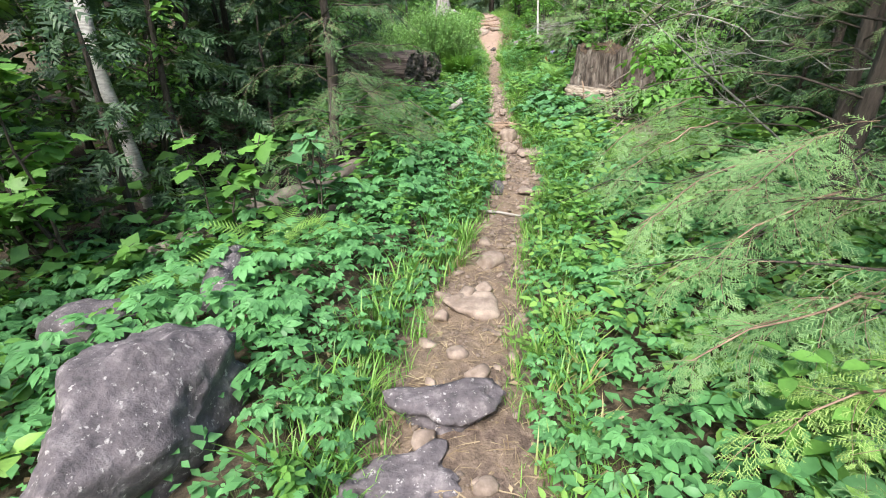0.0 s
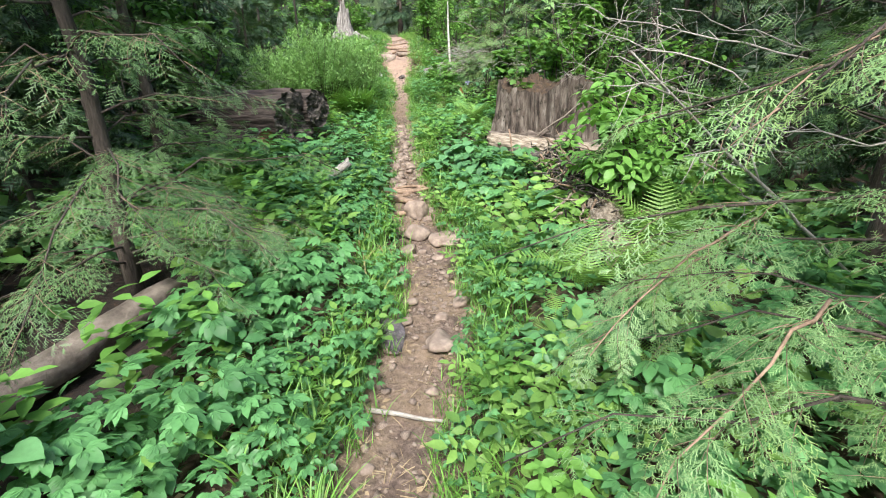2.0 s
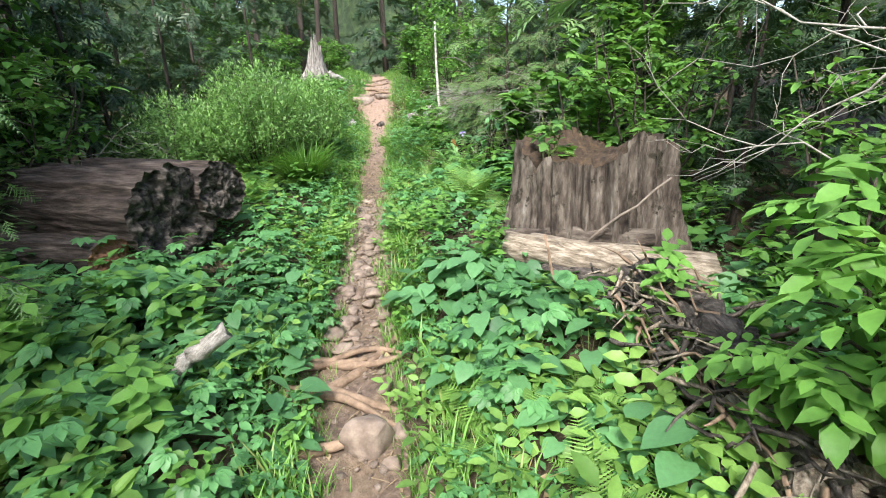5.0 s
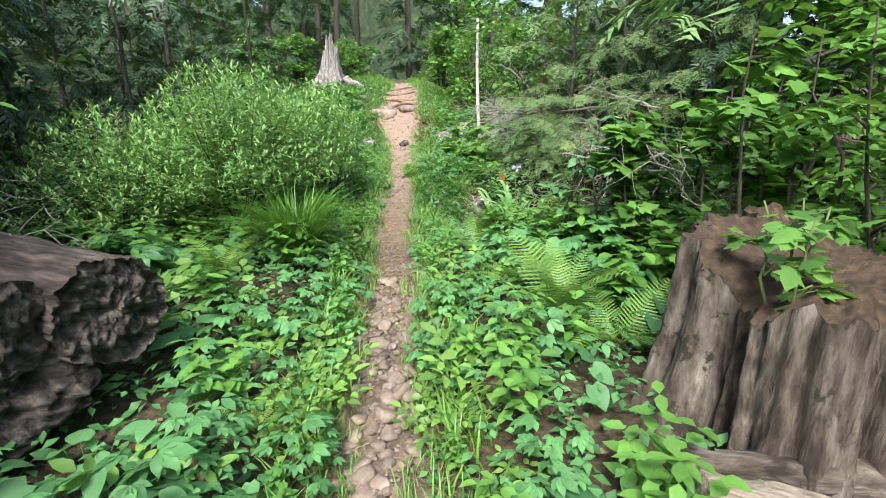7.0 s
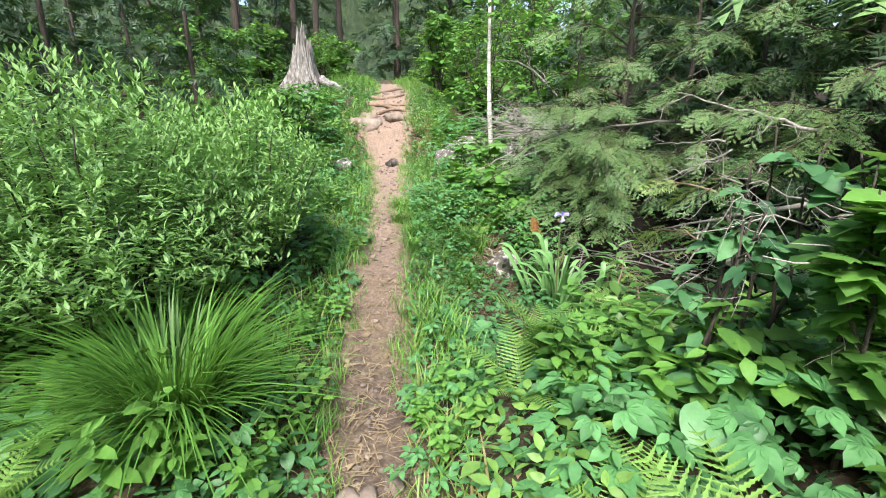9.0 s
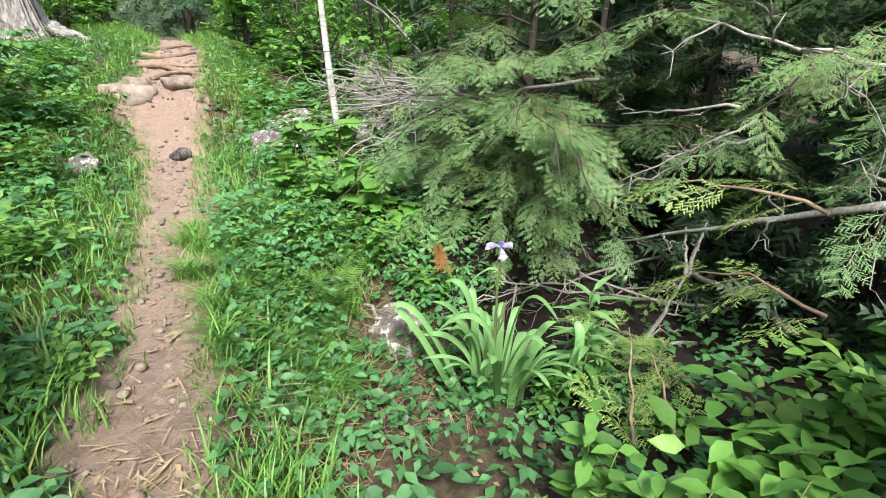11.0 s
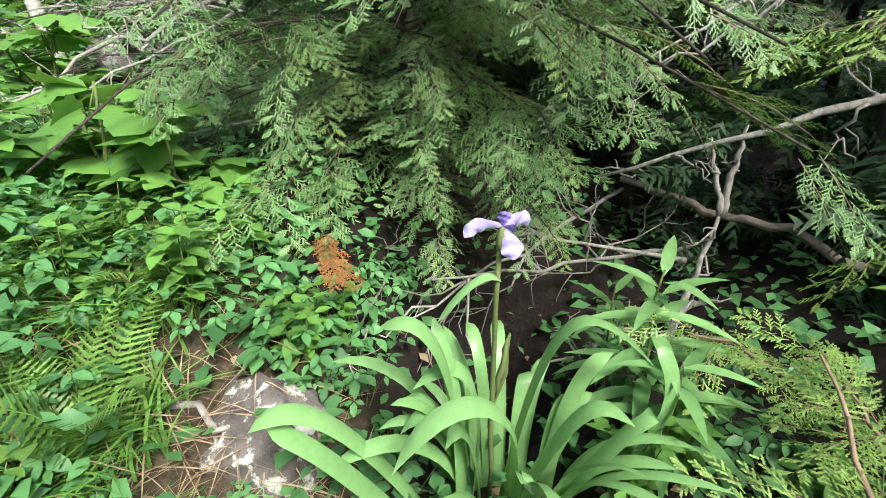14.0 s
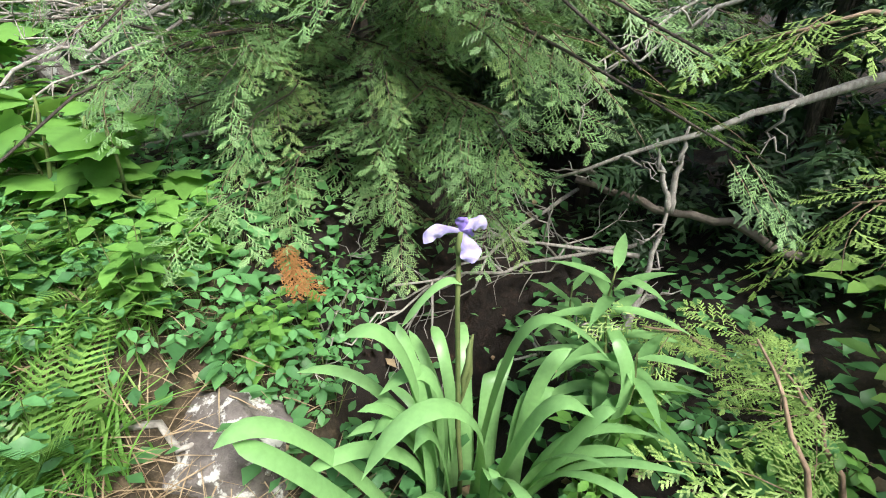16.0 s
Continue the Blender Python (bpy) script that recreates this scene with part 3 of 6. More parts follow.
    rock("lichen_rock", 2.08, 11.13, (0.16, 0.24, 0.18), M_LICHEN, "lichen-spotted grey rock at the edge of a hollow", 89, 18, -14, 0.5, 0.7, sub=4, rough=0.28, z=0.665)


big_rocks()


def path_stones():
    r = np.random.default_rng(77)
    for i in range(190):
        y = r.uniform(0.9, 9.2) if i % 3 else r.uniform(6.4, 8.2)
        cx, hw = trail_at(y)
        x = cx + hw * r.choice([-1, 1]) * r.uniform(0.05, 1.0)
        s = 0.016 + 0.045 * r.uniform() ** 1.6
        rock("stone", x, y, (s * r.uniform(0.9, 1.5), s, s * 0.7), M_TAN, "small angular tan stone bedded in the path", 500 + i, r.uniform(0, 360), 0, 0.3, group="small stones in the path", sub=2)


path_stones()


def pebbles():
    protos = []
    for s in range(6):
        protos.append(mesh_of("pebble", rock_vf(200 + s, (1, 0.8, 0.55), 0.0, 1, 0.2), (M_TAN, M_TAN, M_TAN)[s % 3], True))
    near, rest = 0, []
    r = np.random.default_rng(5)
    spots = []
    for y0, y1, n, s0, s1 in ((0.6, 2.4, 110, 0.008, 0.028), (2.4, 5.2, 420, 0.008, 0.035), (5.2, 7.2, 160, 0.01, 0.04), (7.2, 9.0, 420, 0.012, 0.055), (9, 13.8, 420, 0.008, 0.03), (13.8, 17, 120, 0.015, 0.06)):
        for _ in range(n):
            y = r.uniform(y0, y1)
            cx, hw = trail_at(y)
            spots.append((cx + np.clip(r.normal(0, 0.5), -1.1, 1.1) * hw, y, s0 + (s1 - s0) * r.uniform() ** 3))
    spots.sort(key=lambda q: -q[2] / (1 + 0.1 * q[1]))
    for i, (x, y, s) in enumerate(spots):
        m = pose(x, y, lz(x, y) + s * 0.15, r.uniform(-20, 20), r.uniform(-20, 20), r.uniform(0, 360)) @ Matrix.Scale(s, 4)
        if i < 300:
            ob = new("pebble", protos[i % 6])
            ob.parent = GROUND
            ob.matrix_world = m
        else:
            rest.append((np.array(m.to_3x3()), np.array(m.translation)))
    tm = rock_vf(210, (1, 0.8, 0.6), 0, 1, 0.2)
    ob = new("gravel", mesh_of("gravel", many(tm, [q[0] for q in rest], [q[1] for q in rest]), M_TAN, True))
    tagged(ob, "small tan gravel scattered on the bare path", "gravel", kind="stuff")


pebbles()


# ---- trees ----
def limb_sprays(points, n, size, r, spread=1.0, start=0.3):
    """Sprays along a limb, to both sides, drooping at their tips."""
    p = np.asarray(points, float)
    t = unit(np.gradient(p, axis=0))
    ks = r.uniform(start, 1, n)
    idx = ks * (len(p) - 1)
    lo = np.minimum(idx.astype(int), len(p) - 2)
    fr = (idx - lo)[:, None]
    at = p[lo] * (1 - fr) + p[lo + 1] * fr
    d = t[lo]
    side = unit(np.cross(d, (0, 0, 1)))
    e = r.choice([-1, 1], n)[:, None]
    out = unit(d * r.uniform(0.4, 1.1, (n, 1)) + side * e * r.uniform(0.2, 1.0, (n, 1)) * spread + r.normal(0, 0.25, (n, 3)) + np.c_[np.zeros((n, 2)), r.normal(-0.3, 0.3, n)])
    up = unit(np.c_[r.normal(0, 0.6, (n, 2)), np.ones(n)])
    at = at + r.normal(0, 0.035, (n, 3))
    s = size * r.uniform(0.5, 1.2, n) * (1.1 - 0.3 * ks)
    return frames(out, up) * s[:, None, None], at


def limb_boughs(points, n, size, r, start=0.2):
    """Boughs to both sides along a limb and one at its tip, lying in layers that tip outwards."""
    p = np.asarray(points, float)
    t = unit(np.gradient(p, axis=0))
    ks = np.clip(np.linspace(start, 0.98, n) + r.normal(0, 0.02, n), 0, 0.999)
    idx = ks * (len(p) - 1)
    lo = idx.astype(int)
    fr = (idx - lo)[:, None]
    at = p[lo] * (1 - fr) + p[lo + 1] * fr + r.normal(0, 0.012, (n, 3))
    d = unit(t[lo] * (1, 1, 0.5))
    side = unit(np.cross(d, (0, 0, 1)))
    e = np.where(np.arange(n) % 2, 1, -1)[:, None] * np.where(ks > 0.93, 0.2, 1.0)[:, None]
    out = unit(d * r.uniform(0.6, 1.0, (n, 1)) + side * e * r.uniform(0.5, 1.0, (n, 1)) + np.c_[np.zeros((n, 2)), r.normal(-0.28, 0.22, n)])
    up = unit(out * (1, 1, 0) * 0.45 + np.c_[r.normal(0, 0.42, (n, 2)), np.ones(n)])
    s = size * r.uniform(0.65, 1.2, n) * (1.12 - 0.3 * ks)
    return frames(out, up) * s[:, None, None], at


def cedar(x, y, h, radius, seed, limbs=26, sprays=13, low=0.15, extra=(), label="", spray=None, size=0.19, mat=None, keep=None, lean=(0, 0), name="cedar_tree", group="cedars along the path", sweep=None, hang=0.0):
    """A cedar: trunk with limbs, and a crown of flat drooping sprays."""
    r = np.random.default_rng(seed)
    z0 = lz(x, y)
    tree = thing(name, label or "northern cedar with flat lacy green sprays", "tree", group, (x, y, z0))
    top = np.array([lean[0], lean[1], h])
    trunk = bend((0, 0, -0.15), top, 0, 8, 0.02)
    part("trunk", tube(trunk, np.linspace(0.020 * h ** 0.7 + 0.012, 0.008, 8), 9, 0.08), M_BARK, tree, "grey-brown stringy bark", True)
    ms, ps = [], []
    for i in range(limbs):
        k = low + (0.97 - low) * ((i + r.uniform(0, 1)) / limbs) ** (1.7 if name == "cedar_tree" else 1.2)
        a = i * 2.4 + r.uniform(-0.5, 0.5)
        ln = radius * (1.08 - 0.85 * k ** 1.4) * r.uniform(0.75, 1.15)
        if sweep:
            ln *= 1 + 0.45 * np.cos(a - sweep)
        base = np.array([0, 0, 0]) + top * k
        tip = base + np.array([np.cos(a) * ln, np.sin(a) * ln, -0.10 * ln + r.uniform(-0.12, 0.18) * ln])
        pts = bend(base, tip, 0.12 * ln, 6, 0.03)
        if name == "cedar_tree":
            part("limb", tube(pts, np.linspace(0.008, 0.002, 6), 5), M_BARK, tree)
        m, p = limb_boughs(pts, max(4, int(sprays * ln / radius * 0.8)), size * 1.35, r) if hang else limb_sprays(pts, max(3, int(sprays * ln / radius * 1.2)), size, r)
        ms.append(m), ps.append(p)
    for a, b, n, s in extra:
        off = np.array([x, y, z0])
        pts = bend(np.array(a) - off, np.array(b) - off, 0.11, 8, 0.028)
        part("limb", tube(pts, np.linspace(0.0045, 0.0015, 8), 5), M_BARK, tree)
        m, p = limb_boughs(pts, max(6, int(n * 0.45)), s * 1.4, r, 0.3) if hang else limb_sprays(pts, n, s, r, spread=1.1, start=0.35)
        ms.append(m), ps.append(p)
    ms, ps = np.concatenate(ms), np.concatenate(ps)
    if keep is not None:
        tips = ps + ms[:, :, 1] + (x, y, z0)
        ok = keep(tips) & keep(ps + (x, y, z0))
        ms, ps = ms[ok], ps[ok]
    high = ps[:, 2] > (1.9 if name == "cedar_tree" else 99)
    ml, pl = ms[~high], ps[~high]
    one, two = (BOUGHS[0], BOUGHS[1]) if hang > 0.3 else (BOUGHS_LOW[0], BOUGHS_LOW[1]) if hang else (spray or SPRAY, spray or SPRAY_B)
    crown = [many(one, ml[::2], pl[::2]), many(two, ml[1::4], pl[1::4])]
    if hang:
        tagged(part("twig", many(AXIS, ml, pl), M_ROOT, tree, "thin brown twigs of the boughs"), kind="stuff")
    tips = many(two, ml[3::4] * 0.85, pl[3::4])
    if name == "cedar_tree":
        part("tip_foliage", tips, M_CEDAR_TIP if x > 1.5 else mat or M_CEDAR, tree, "yellow-green young sprays" if x > 1.5 else "")
    else:
        crown.append(tips)
    if high.any():
        crown.append(many(SPRAY_FAR, ms[high] * 1.6, ps[high][::1]) if high.sum() < 5 else many(SPRAY_FAR, ms[high][::2] * 1.9, ps[high][::2]))
    part("crown", join(crown), mat or M_CEDAR, tree)
    return tree


def clear_walk(p):
    """Keeps the way over the path and the stand before the iris open."""
    cx, hw = trail_at(p[:, 1])
    over = np.abs(p[:, 0] - cx) < hw + 0.30
    stand = (np.abs(p[:, 0] - 1.7) < 0.62) & (p[:, 1] > 9.3) & (p[:, 1] < 11.2)
    view = (p[:, 0] > 1.6) & (p[:, 0] < 2.56) & (p[:, 1] > 10.25) & (p[:, 1] < 11.05)
    return ~(over | stand | view)


def clear_brush(p):
    """Keeps the sprays off the brush pile behind the bank."""
    return clear_walk(p) & ~((p[:, 0] < 2.95) & (p[:, 1] > 11.75) & (p[:, 2] > 1.35)) & ~(p[:, 0] < 2.12)


def fan(trunk, places, n, size):
    """Limbs from points on a trunk out to the given places."""
    return [((trunk[0], trunk[1], 0.6 * z + 0.55), (x, y, z), n, size) for x, y, z in places]


def near_cedars():
    front = [(2.15 + 0.62 * q + 0.05 * np.sin(9 * q + z), 11.95 - 1.2 * q, z + 0.06 * np.sin(13 * q)) for q in (-0.3, 0.0, 0.25, 0.5, 0.75, 1.0) for z in (0.95, 1.15, 1.35, 1.58, 1.85)]
    side = [(2.55 + 0.12 * k, 9.6 + 0.22 * k, z) for k in (0, 1, 2) for z in (1.85,)]
    cedar(2.35, 2.55, 3.6, 1.15, 1, 45, 20, 0.06, keep=clear_walk, sweep=np.pi, hang=0.2, size=0.2, label="leafy cedar leaning over the path with lacy sprays",
          extra=[((2.2, 1.6, 0.9), (0.75, 1.55, 0.45), 32, 0.19), ((2.2, 2.0, 0.6), (1.0, 2.3, 0.5), 28, 0.19), ((2.2, 2.6, 0.8), (1.15, 3.1, 0.75), 28, 0.19)])
    cedar(2.05, 0.75, 3.2, 1.0, 2, 42, 19, 0.05, keep=clear_walk, sweep=np.pi, hang=0.2, size=0.2, label="bushy cedar with low drooping boughs at the path")
    cedar(3.3, 3.9, 4.2, 1.3, 3, 39, 26, 0.22, keep=clear_walk, label="tall cedar with bare lower limbs in shade", spray=SPRAY_LOW)
    # shade over this cedar is painted into its foliage colour
    cedar(-1.05, 4.75, 3.4, 1.05, 4, 45, 20, 0.06, keep=clear_walk, sweep=-0.3, hang=0.2, size=0.2, mat=M_CEDAR_SHADED, label="dense cedar with dark green sprays beside the path",
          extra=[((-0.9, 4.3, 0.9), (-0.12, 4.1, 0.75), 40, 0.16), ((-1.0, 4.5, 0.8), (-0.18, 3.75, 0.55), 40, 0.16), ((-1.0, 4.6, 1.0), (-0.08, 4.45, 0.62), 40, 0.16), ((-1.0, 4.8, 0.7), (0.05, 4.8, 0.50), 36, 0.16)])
    cedar(-1.35, 6.35, 3.6, 1.0, 5, 36, 26, 0.10, keep=clear_walk, label="shaded cedar with dark green sprays", spray=SPRAY_LOW)
    cedar(3.35, 11.75, 2.15, 1.15, 6, 45, 30, 0.12, keep=clear_brush, sweep=-2.2, hang=0.5, label="bushy cedar with lacy sprays over a dark hollow",
          extra=fan((3.35, 11.75), front, 46, 0.150) + [((3.2, 11.5, 0.95), (2.35, 11.35, 1.10), 28, 0.26), ((3.2, 11.4, 1.2), (2.75, 10.85, 1.22), 28, 0.24), ((3.3, 11.6, 1.6), (2.6, 10.9, 1.55), 32, 0.26), ((3.2, 11.5, 1.3), (2.25, 11.75, 1.2), 28, 0.26),
                 ((3.2, 11.4, 1.5), (3.15, 10.75, 1.25), 20, 0.24)])
    cedar(4.1, 10.1, 3.4, 1.2, 7, 39, 26, 0.30, keep=clear_walk, sweep=3.0, hang=0.35, label="cedar with long bright sprays reaching towards the path",
          extra=fan((4.0, 10.0), side, 26, 0.150) )


near_cedars()


def deciduous(name, x, y, h, radius, seed, leaf, size, count, mat, low=0.3, label="", stems=1, bark=None, group="", limbs=22, keep=None):
    r = np.random.default_rng(seed)
    z0 = lz(x, y)
    tree = thing(name, label, "tree" if h > 1.8 else "shrub", group, (x, y, z0))
    ms, ps = [], []
    for s in range(stems):
        a = r.uniform(0, 6.28)
        lean = np.array([np.cos(a), np.sin(a)]) * (0.05 * h if stems == 1 else r.uniform(0.15, 0.7) * radius)
        top = np.array([*lean, h * r.uniform(0.8, 1.0)])
        pts = bend((0.03 * np.cos(a), 0.03 * np.sin(a), -0.1), top, 0, 7, 0.02 * h ** 0.5)
        wood = [tube(pts, np.linspace(0.007 * h + 0.004, 0.003, 7), 7, 0.08)]
        n = max(3, limbs // stems)
        for i in range(n):
            k = low + (1 - low) * (i + 0.5) / n
            b = i * 2.4 + r.uniform(-0.6, 0.6)
            ln = radius * (1.1 - 0.75 * (k - low) / (1 - low)) * r.uniform(0.6, 1.15) / (1 if stems == 1 else 1.8)
            q = k * 6
            j = min(int(q), 5)
            base = pts[j] * (1 - q + j) + pts[j + 1] * (q - j)
            lp = bend(base, base + np.array([np.cos(b) * ln, np.sin(b) * ln, ln * r.uniform(0.05, 0.5)]), 0.05 * ln, 5, 0.02)
            wood.append(tube(lp, np.linspace(0.005 * h ** 0.7 + 0.002, 0.0015, 5), 4))
            m = max(4, count // (stems * n))
            kk = r.uniform(0.25, 1, m) * 4
            jj = np.minimum(kk.astype(int), 3)
            at = lp[jj] * (1 - kk + jj)[:, None] + lp[jj + 1] * (kk - jj)[:, None]
            ang = r.uniform(0, 6.28, m)
            d = np.c_[np.cos(ang), np.sin(ang), r.normal(0.7 if leaf is SLIM else -0.15, 0.3, m)]
            up = np.c_[r.normal(0, 0.35, (m, 2)), np.ones(m)]
            ms.append(frames(d, up) * (size * r.uniform(0.6, 1.2, m))[:, None, None])
            ps.append(at + d * 0.02 + r.normal(0, (0.10 if leaf is SLIM else 0.04) * radius, (m, 3)))
        part("trunk" if stems == 1 else "stem", join(wood), bark or M_BARK, tree, smooth=True)
    ms, ps = np.concatenate(ms), np.concatenate(ps)
    if keep is not None:
        ok = keep(ps + (x, y, z0))
        ms, ps = ms[ok], ps[ok]
    part("crown" if h > 1.8 else "foliage", many(leaf, ms, ps), mat, tree)
    return tree


def far_forest():
    protos = [
        cedar(-7.2, 3.2, 7.0, 1.7, 21, 34, 26, 0.03, spray=SPRAY_FAR, size=0.55, mat=M_SPRUCE, label="dark conifer in the forest behind the path", name="conifer", group="forest trees"),
        cedar(7.6, 6.4, 8.0, 1.8, 22, 34, 26, 0.03, spray=SPRAY_FAR, size=0.55, mat=M_SPRUCE, label="dark conifer in the forest behind the path", name="conifer", group="forest trees"),
        deciduous("forest_tree", -6.2, 9.0, 7.0, 2.0, 23, LEAF2, 0.28, 1500, M_TREE, 0.12, "leafy broadleaf tree at the forest edge", group="forest trees", limbs=34),
        deciduous("forest_tree", 6.8, 13.5, 6.5, 2.0, 24, LOBED, 0.21, 1000, M_TREE, 0.12, "leafy broadleaf tree at the forest edge", group="forest trees", limbs=34),
    ]
    # added trees, crowns above the view, placed to shade the sides of the path
    canopy = deciduous("canopy_tree", -3.7, 4.9, 5.6, 1.9, 25, OVATE, 0.21, 3200, M_TREE, 0.45, "added tall leafy tree that shades the forest edge, crown out of view", group="canopy trees", limbs=40)
    for x, y, k in ((-2.8, 5.6, 1.0), (-3.2, 7.6, 1.05), (4.4, 5.2, 1.0), (5.3, 9.0, 1.1), (5.4, 11.4, 1.1)):
        copy_thing(canopy, pose(x, y, lz(x, y), 0, 0, 70 * y) @ Matrix.Scale(k, 4))
    r = np.random.default_rng(9)
    spots = []
    for _ in range(4000):
        y = r.uniform(-9, 31)
        side = r.choice([-1, 1])
        gap = 3.4 if y < 20 else 0.0
        x = np.interp(y, TRAIL_Y, TRAIL_X) + side * (gap + 5.5 * r.uniform() ** 1.3)
        if y < -4.5:
            x = r.uniform(-5, 5)
        if 20 < y < 23 and abs(x - 1.6) < 2.2:
            continue
        if 11.5 < y < 21 and -1.5 < x < 6.5:
            continue
        if 9 < y < 12.5 and 0 < x < 5.0 or -4 < y < 0.5 and abs(x) < 3.0:
            continue
        if all((x - a) ** 2 + (y - b) ** 2 > 1.45 ** 2 for a, b, _ in spots):
            spots.append((x, y, int(r.choice(4, p=(0.36, 0.34, 0.16, 0.14)))))
        if len(spots) == 54:
            break
    for x, y, k in spots:
        far = abs(x - np.interp(y, TRAIL_Y, TRAIL_X))
        s = r.uniform(0.85, 1.15) * (np.interp(far, [3, 5, 7], [0.48, 0.75, 1.0]) if y < 20 else 0.95)
        copy_thing(protos[k], pose(x, y, lz(x, y), 0, 0, r.uniform(0, 360)) @ Matrix.Scale(s, 4))
    # low dark conifers that close the edge of the wood
    for side in (-1, 1):
        for i in range(19):
            y = -0.6 + 1.0 * i + r.uniform(-0.25, 0.25)
            x = np.interp(y, TRAIL_Y, TRAIL_X) + side * (r.uniform(2.75, 3.5) if y < 14 else r.uniform(2.4, 3.6))
            if y > 12.6:
                x += side * (2.4 if side > 0 else 0.8)
            if side > 0 and 8.6 < y < 12.6:
                x = r.uniform(4.25, 4.7)
            copy_thing(protos[i % 2], pose(x, y, lz(x, y) - 0.1, 0, 0, r.uniform(0, 360)) @ Matrix.Scale(r.uniform(0.30, 0.44), 4))
    # added conifers fill gaps; those near x 4 keep the iris hollow dark
    for x, y, k in ((-4.3, 3.3, 0.5), (-6.5, 5.0, 0.7), (-7.5, 6.5, 0.8), (-6.0, 6.6, 0.7), (-5.2, 4.6, 0.6), (-4.5, 1.9, 0.5), (-5.7, 2.8, 0.6), (-1.4, 12.4, 0.45), (-0.9, 14.3, 0.45), (-2.0, 11.3, 0.42), (4.6, 12.5, 0.42), (4.95, 11.6, 0.45), (4.2, 13.1, 0.40), (3.95, 10.95, 0.37), (3.95, 10.15, 0.36), (4.0, 11.8, 0.38), (3.75, 9.4, 0.33), (3.3, 12.6, 0.30)):
        copy_thing(protos[0], pose(x, y, lz(x, y) - 0.1, 0, 0, 40 * y) @ Matrix.Scale(k, 4))
    for x, y in ((0.0, 23.0), (0.6, 24.6), (-0.6, 22.4), (2.4, 24.6)):
        solo("bare_tree", tube(bend((0, 0, -0.2), (r.uniform(-0.2, 0.2), 0, 7.0), 0, 6, 0.03), np.linspace(0.10, 0.06, 6), 9, 0.06), M_BARK, "bare grey trunk in the dark forest", "tree", "forest trunks", smooth=True, at=(x, y, lz(x, y)))


far_forest()


def distant_woods():
    """The wooded rise that closes the view all round."""
    r = np.random.default_rng(4)
    n, rows = 360, 14
    a = np.linspace(0, 2 * np.pi, n, endpoint=False)
    crest = 16 + 4 * np.sin(5 * a) + 3 * np.sin(13 * a + 1) + r.uniform(-3.5, 3.5, n)
    v = []
    for i in range(rows):
        t = i / (rows - 1)
        rad = 56 + 9 * t + r.uniform(-1.6, 1.6, n)
        v.append(np.c_[rad * np.cos(a), 8 + rad * np.sin(a), -3 + (crest + 3) * t])
    f = []
    for i in range(rows - 1):
        for j in range(n):
            k = (j + 1) % n
            f += [(i * n + j, i * n + k, (i + 1) * n + k), (i * n + j, (i + 1) * n + k, (i + 1) * n + j)]
    ob = new("backdrop", mesh_of("backdrop", (np.concatenate(v), np.array(f)), M_WOODS))
    tagged(ob, "distant wooded slope of dark green trees", "woods", kind="structure")


distant_woods()


# ---- shrubs and saplings ----
def willow(x, y, h, rad, seed, shoots, label):
    """A dome of upright shoots, each set round with narrow leaves up to its tip."""
    r = np.random.default_rng(seed)
    z0 = lz(x, y)
    ob = thing("willow_shrub", label, "shrub", "willow shrubs", (x, y, z0))
    wood, ms, ps = [], [], []
    for i in range(shoots):
        a = 2.4 * i + r.uniform(-0.3, 0.3)
        q = np.sqrt((i + 0.5) / shoots)
        tip = np.array([np.cos(a) * rad * q, np.sin(a) * rad * q, h * (1.0 - 0.62 * q ** 2.4) * r.uniform(0.82, 1.1)])
        base = np.array([tip[0] * 0.25, tip[1] * 0.25, -0.05])
        pts = bend(base, tip, 0.08, 6, 0.012)
        if keep_off_path(pts[-1] + (x, y, 0)):
            continue
        if i % 12 == 0:
            wood.append(tube(pts, np.linspace(0.007, 0.002, 6), 4))
        n = int(r.integers(34, 48))
        k = 1 - 0.62 * r.uniform(0, 1, n) ** 1.3
        lo = np.minimum((k * 5).astype(int), 4)
        at = pts[lo] + (pts[lo + 1] - pts[lo]) * (k * 5 - lo)[:, None]
        b = r.uniform(0, 6.28, n)
        d = np.c_[np.cos(b), np.sin(b), r.uniform(0.1, 0.8, n) + 1.3 * (k > 0.94)]
        ms.append(frames(d, np.c_[r.normal(0, 0.3, (n, 2)), np.ones(n)]) * (0.056 * r.uniform(0.6, 1.2, n) * (1.15 - 0.3 * k))[:, None, None])
        ps.append(at + r.normal(0, 0.012, (n, 3)))
    part("stem", join(wood), M_BARK, ob, smooth=True)
    part("foliage", many(SLIM, np.concatenate(ms), np.concatenate(ps)), M_WILLOW, ob)


def keep_off_path(p):
    cx, hw = trail_at(p[1])
    return abs(p[0] - cx) < hw + 0.16


